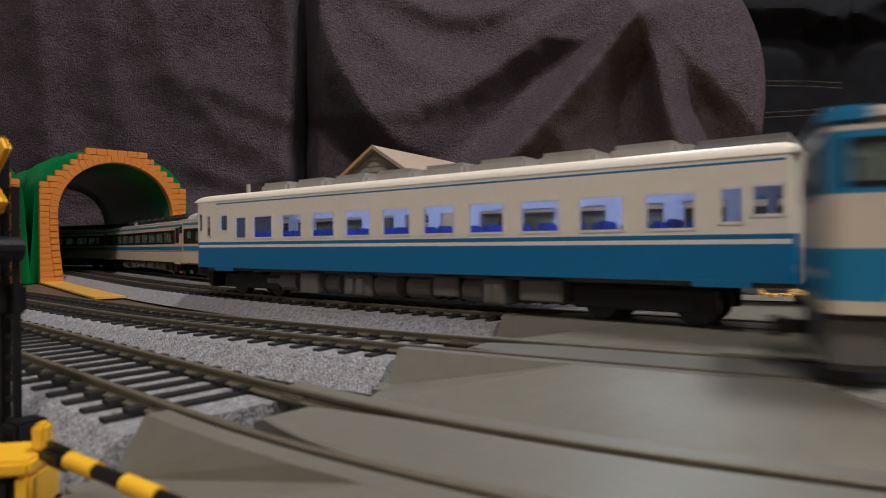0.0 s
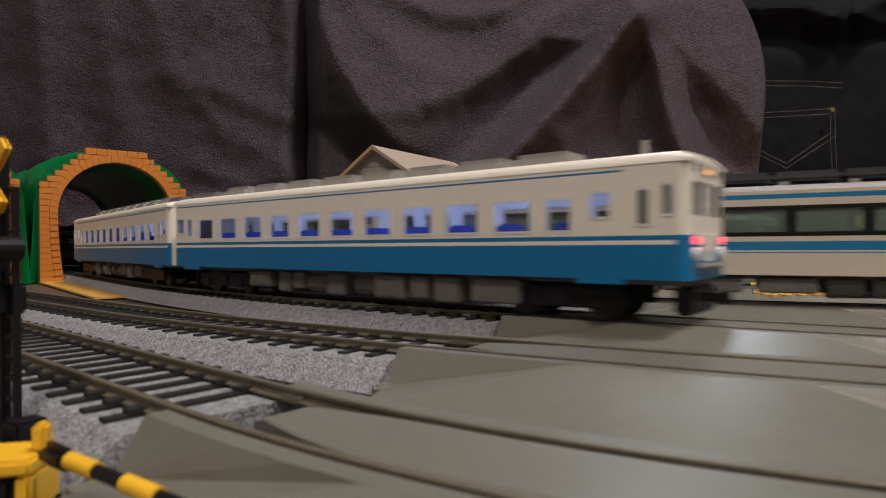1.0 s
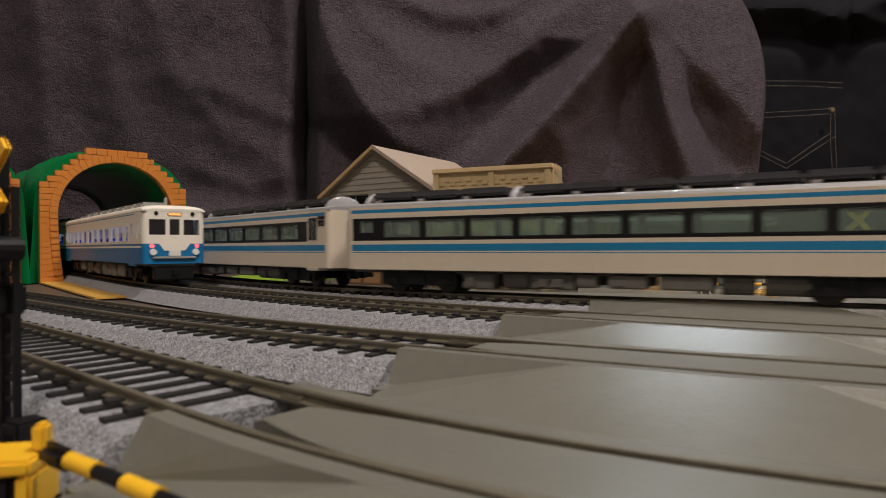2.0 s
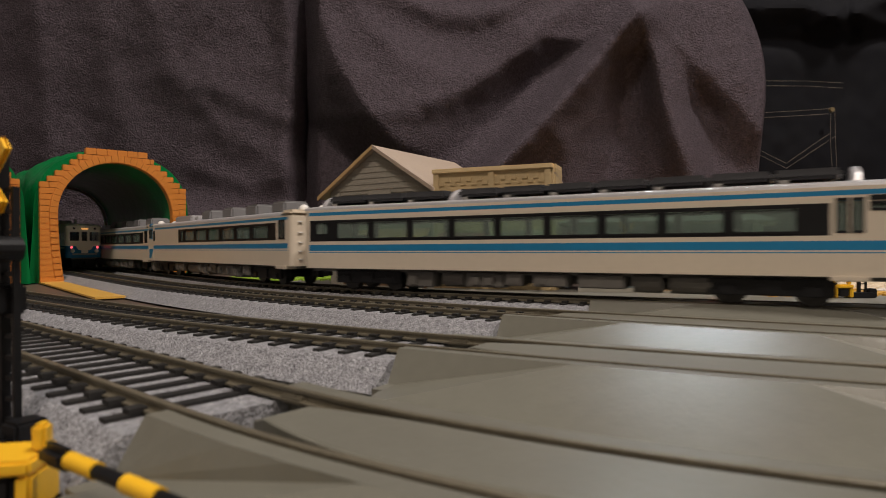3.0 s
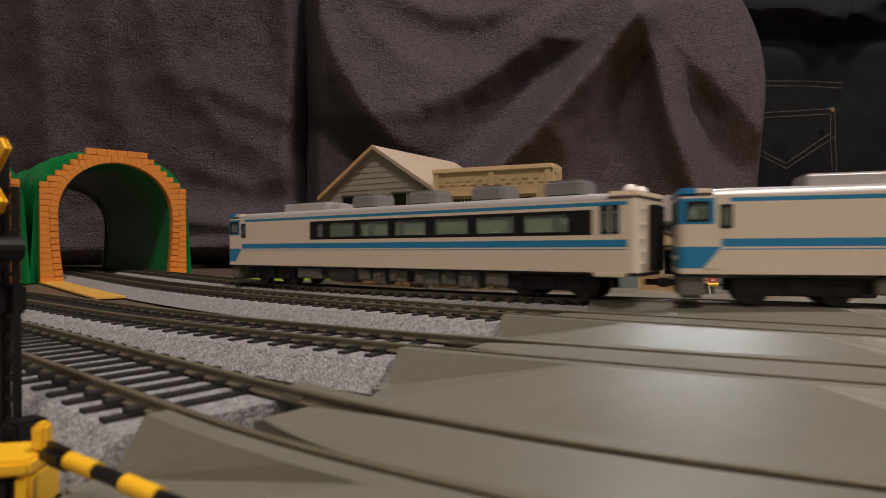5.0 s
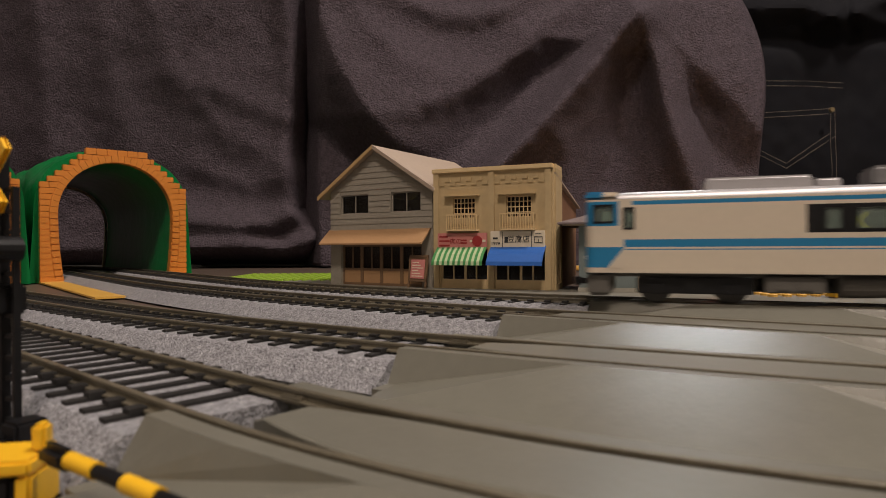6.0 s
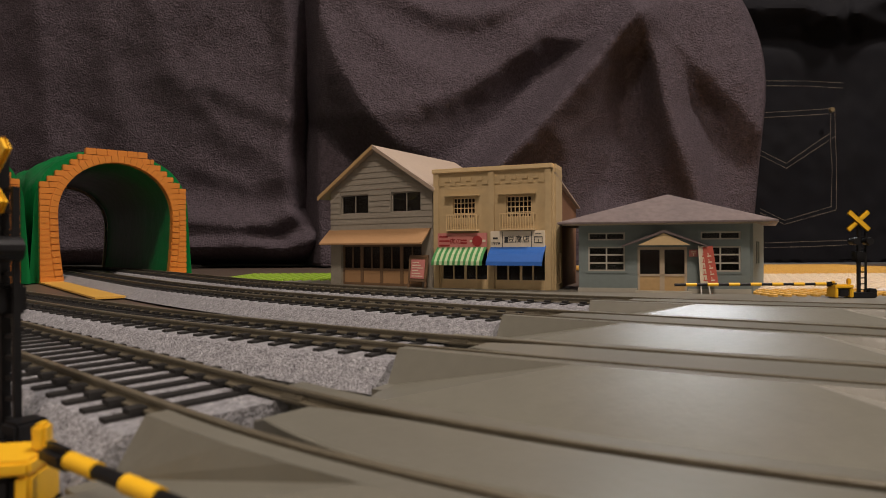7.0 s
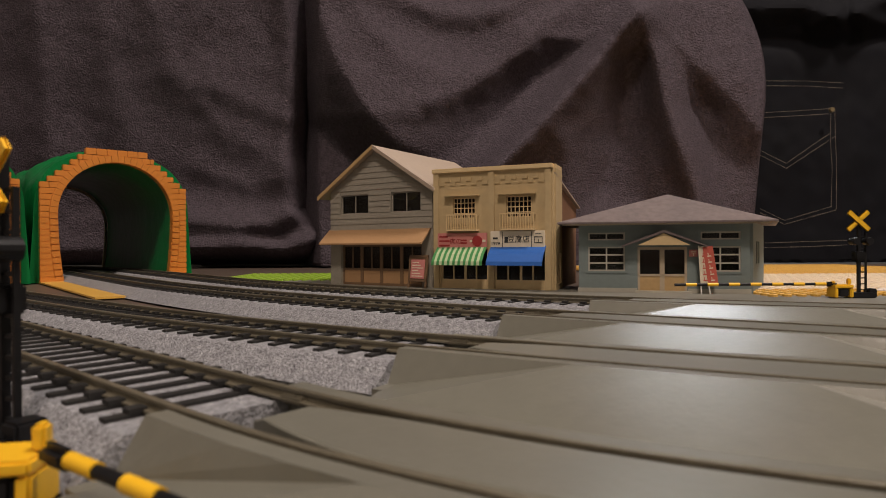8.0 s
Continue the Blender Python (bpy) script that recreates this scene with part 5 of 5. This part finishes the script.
def cloth(name, label, category, u, v, d, mat, thick, floor_z):
    ripple = [0.006 * noise.noise(Vector((a / 100, b / 110, 3.1))) + 0.0020 * noise.noise(Vector((a / 27, b / 27, 7.7))) for a, b in zip(u.flat, v.flat)]
    d = d - np.array(ripple).reshape(d.shape)
    bm = bmesh.new()
    sheet(bm, [[((a - 784) * e / 1084.0, e, max(floor_z, EYE_Z + (437.0 - b) * e / 1084.0)) for a, b, e in zip(*rows)] for rows in zip(u.tolist(), v.tolist(), d.tolist())])
    ob = part(name, bm, M[mat], None, "", smooth=True)
    ob.data.shade_smooth()
    md = ob.modifiers.new("thickness", "SOLIDIFY")
    md.thickness, md.offset = thick, 0
    return tagged(ob, label, category)


# the long folds that hang from one peak: line, reach above it, reach below it, height
TENT = ((((800, 372), (890, 284), (985, 188), (1060, 102), (1100, 52), (1128, 24)), 30, 62, 0.105), (((770, 182), (805, 172), (852, 150), (905, 110), (960, 72), (1030, 74), (1080, 52), (1128, 24)), 150, 44, 0.050),
        (((1128, 24), (1160, 104), (1184, 200), (1232, 340), (1250, 420)), 52, 34, 0.072), (((1128, 24), (1190, 78), (1250, 138), (1310, 196), (1340, 230)), 150, 50, 0.046))
# swags and hollows: line, reach above, reach below, height
SWAGS = ((((560, -60), (566, 30), (600, 118), (650, 196), (704, 258)), 120, 44, 0.075), (((640, -60), (690, -6), (770, 26), (840, 34), (900, 18), (950, -20)), 70, 28, 0.034),
         (((600, -40), (655, 52), (720, 108), (800, 138), (860, 130), (920, 92)), 40, 34, 0.018), (((940, 60), (990, 30), (1045, 4), (1085, -30)), 36, 26, 0.018),
         (((1235, -40), (1240, 40), (1250, 120)), 26, 22, 0.012), (((1290, -40), (1300, 60), (1312, 150)), 20, 22, 0.012), (((1340, -40), (1354, 120), (1348, 250), (1334, 420)), 10, 10, 0.008),
         (((1322, -40), (1339, 120), (1333, 250), (1320, 420)), 8, 8, -0.010), (((566, 236), (620, 280), (700, 316), (800, 400)), 38, 60, -0.046), (((1112, 110), (1096, 200), (1070, 330)), 46, 34, -0.035),
         (((1236, 200), (1262, 280), (1290, 400)), 26, 30, -0.024), (((1000, 250), (1010, 330), (1010, 420)), 20, 24, 0.018))
# rolls and creases of the other blanket
ROLLS = ((((300, 390), (420, 402), (480, 398), (528, 376), (556, 318)), 46, 22, 0.052), (((300, 436), (430, 432), (500, 440), (560, 416), (586, 380)), 20, 26, 0.062), (((440, 414), (500, 424), (548, 404)), 10, 10, -0.014),
         (((250, -60), (300, 120), (400, 230), (500, 292)), 70, 50, 0.020), (((380, 150), (450, 190), (530, 220)), 40, 26, 0.014), (((350, 300), (440, 330), (530, 312)), 40, 24, 0.016), (((60, -60), (84, 200), (100, 460)), 60, 40, 0.026),
         (((170, -60), (186, 120), (230, 260)), 50, 40, 0.016), (((500, -60), (516, 120), (536, 250)), 30, 22, 0.018))


def right_blanket():
    b, a = np.meshgrid(np.linspace(0, 1, 170), np.linspace(0, 1, 260), indexing="ij")
    v = -70 + 560 * b
    edge = 1354 - (np.maximum(0, 150 - v) / 150) ** 2 * 44 - np.maximum(0, v - 180) * 0.10
    u = 505 + (edge - 505) * a
    d = 0.965 + 0.20 * np.maximum(0, 1 - (u - 505) / 62.0) - 0.05 * np.maximum(0, v + 70) / 500
    d -= sum(crest(u, v, *f) ** 4 for f in TENT) ** 0.25 + sum(crest(u, v, *f) for f in SWAGS)
    d = soften(d, 3) + 0.012 * np.maximum(0, (a - 0.985) / 0.015)
    cloth("fleece_blanket", "dark grey fleece blanket draped in deep folds", "blanket", u, v, d, "fleece", 0.004, 0.004)


def left_blanket():
    b, a = np.meshgrid(np.linspace(0, 1, 160), np.linspace(0, 1, 190), indexing="ij")
    v = -70 + 535 * b
    u = -80 + (628 + 8 * np.sin(v / 60.0) + 38 * np.clip((v - 370) / 40.0, 0, 1)) * a
    d = 0.90 + 0.10 * np.maximum(0, (a - 0.93) / 0.07) ** 2 + 0.07 * np.clip((v + 70) / 430, 0, 1)
    d -= sum(crest(u, v, *f) for f in ROLLS)
    d = soften(d, 3) + 0.05 * np.maximum(0, (b - 0.94) / 0.06) ** 2
    cloth("fleece_blanket", "dark grey fleece blanket hanging to a rolled hem", "blanket", u, v, d, "fleece", 0.004, 0.005)


right_blanket()
left_blanket()


def denim():
    b, a = np.meshgrid(np.linspace(0, 1, 120), np.linspace(0, 1, 110), indexing="ij")
    u, v = 1290 + 420 * a, -70 + 560 * b
    d = np.full(u.shape, 0.985)
    for fold in ((((1290, 24), (1420, 20), (1486, 40)), 40, 22, 0.030), (((1510, 36), (1570, 8), (1700, 0)), 40, 22, 0.030), (((1330, 78), (1420, 80), (1495, 72)), 14, 12, -0.020), (((1497, -60), (1500, 30), (1508, 60)), 12, 12, -0.030),
                 (((1520, 75), (1700, 80)), 12, 10, -0.016), (((1440, 52), (1480, 30), (1494, 16)), 9, 9, 0.014), (((1512, 20), (1540, 40), (1580, 48)), 9, 9, 0.014), (((1497, 90), (1496, 300), (1500, 470)), 7, 7, -0.006)):
        d -= crest(u, v, *fold)
    j = cloth("denim_jeans", "dark indigo denim jeans hung folded, back pocket showing", "jeans", u, v, soften(d, 1), "denim", 0.003, 0.003)
    d = 0.966
    M["thread"] = material("pale_thread", (0.26, 0.22, 0.17), 0.8)
    M["brass"] = material("aged_brass", (0.30, 0.24, 0.13), 0.45, metal=0.8)

    def stitch(pts):
        bm = bmesh.new()
        for (a, b), (c, e) in zip(pts, pts[1:]):
            n = max(1, int(math.hypot(c - a, e - b) / 4.2))
            for i in range(n):
                k0, k1 = i / n, (i + 0.66) / n
                p = [px(a + (c - a) * k, b + (e - b) * k, d) for k in (k0, k1)]
                cylinder(bm, (p[0][0], d, p[0][1]), (p[1][0], d, p[1][1]), 0.00032, n=5)
        part("stitching", bm, M["thread"], j, "pale double stitching")
    for pts in (((1300, 147), (1430, 148), (1494, 152)), ((1300, 155), (1430, 157), (1494, 161)), ((1300, 206), (1400, 201), (1470, 197)), ((1300, 214), (1400, 210), (1468, 206)),
                ((1471, 205), (1470, 250), (1473, 300), (1471, 372)), ((1478, 200), (1479, 250), (1481, 300), (1480, 376)), ((1345, 270), (1392, 293), (1470, 240)), ((1345, 278), (1392, 302), (1480, 245)),
                ((1345, 380), (1388, 401), (1480, 376)), ((1345, 373), (1388, 394), (1472, 370)), ((1345, 434), (1420, 432), (1500, 430)), ((1345, 442), (1420, 441), (1500, 438))):
        stitch(pts)
    x, z = px(1473, 199, d)
    part("rivet", cylinder(bmesh.new(), (x, d + 0.002, z), (x, d - 0.002, z), 0.0042, 0.0034, n=16), M["brass"], j, "dull brass rivet")


denim()
tagged(part("storage_box", boxes((-0.40, -0.14, 1.00, 1.20, 0.0, 0.09), edge=0.004), M["floor"]), "dark brown box half hidden behind the blanket", "box")


# ---- what moves ----
def car_pose(k, s, turned=False):
    a, b = on_track(k, s - 0.09)[0], on_track(k, s + 0.09)[0]
    d = b - a
    return Matrix.Translation((a + b) / 2 + Vector((0, 0, RAIL_Z))) @ Matrix.Rotation(math.atan2(d.y, d.x) + (math.pi if turned else 0.0), 4, "Z")


LOCAL = [(0.0, -0.7303), (0.1, -0.7475), (0.2, -0.7780), (0.3, -0.8096), (1.0, -1.0215), (1.5, -1.1650), (1.7, -1.2290), (2.8, -1.6000), (3.0, -1.6680), (3.5, -1.84), (4.5, -2.08), (6.0, -2.20), (8.0, -2.22)]
EXPRESS = [(0.0, -1.505), (1.5, -1.158), (2.8, -0.8535), (3.0, -0.8065), (3.5, -0.6985), (4.0, -0.581), (4.5, -0.4685), (4.7, -0.4235), (5.8, -0.171), (6.0, -0.1215), (6.2, -0.077), (6.5, -0.016), (7.0, 0.095), (8.0, 0.31)]
OTHER = [(0.0, -0.4525), (0.1, -0.4180), (3.0, 0.45), (6.0, 1.00), (8.0, 1.15)]


def along(rows, t):
    for (t0, s0), (t1, s1) in zip(rows, rows[1:]):
        if t <= t1:
            return s0 + (s1 - s0) * (t - t0) / (t1 - t0)
    return rows[-1][1]


def run(car, k, rows, shift, turned=False):
    walk(car, [(i / 10, car_pose(k, along(rows, i / 10) + shift, turned)) for i in range(81)])


def motions():
    run(tail_car, "c", LOCAL, 0.0)
    run(lead_car, "c", LOCAL, -PITCH, True)
    run(cab_cars[0], "d", EXPRESS, 0.0)
    run(cab_cars[1], "d", EXPRESS, -PITCH)
    for i, car in enumerate(saloons):
        run(car, "d", EXPRESS, PITCH * (i + 1))
    run(cab_cars[2], "b", OTHER, 0.0)


motions()
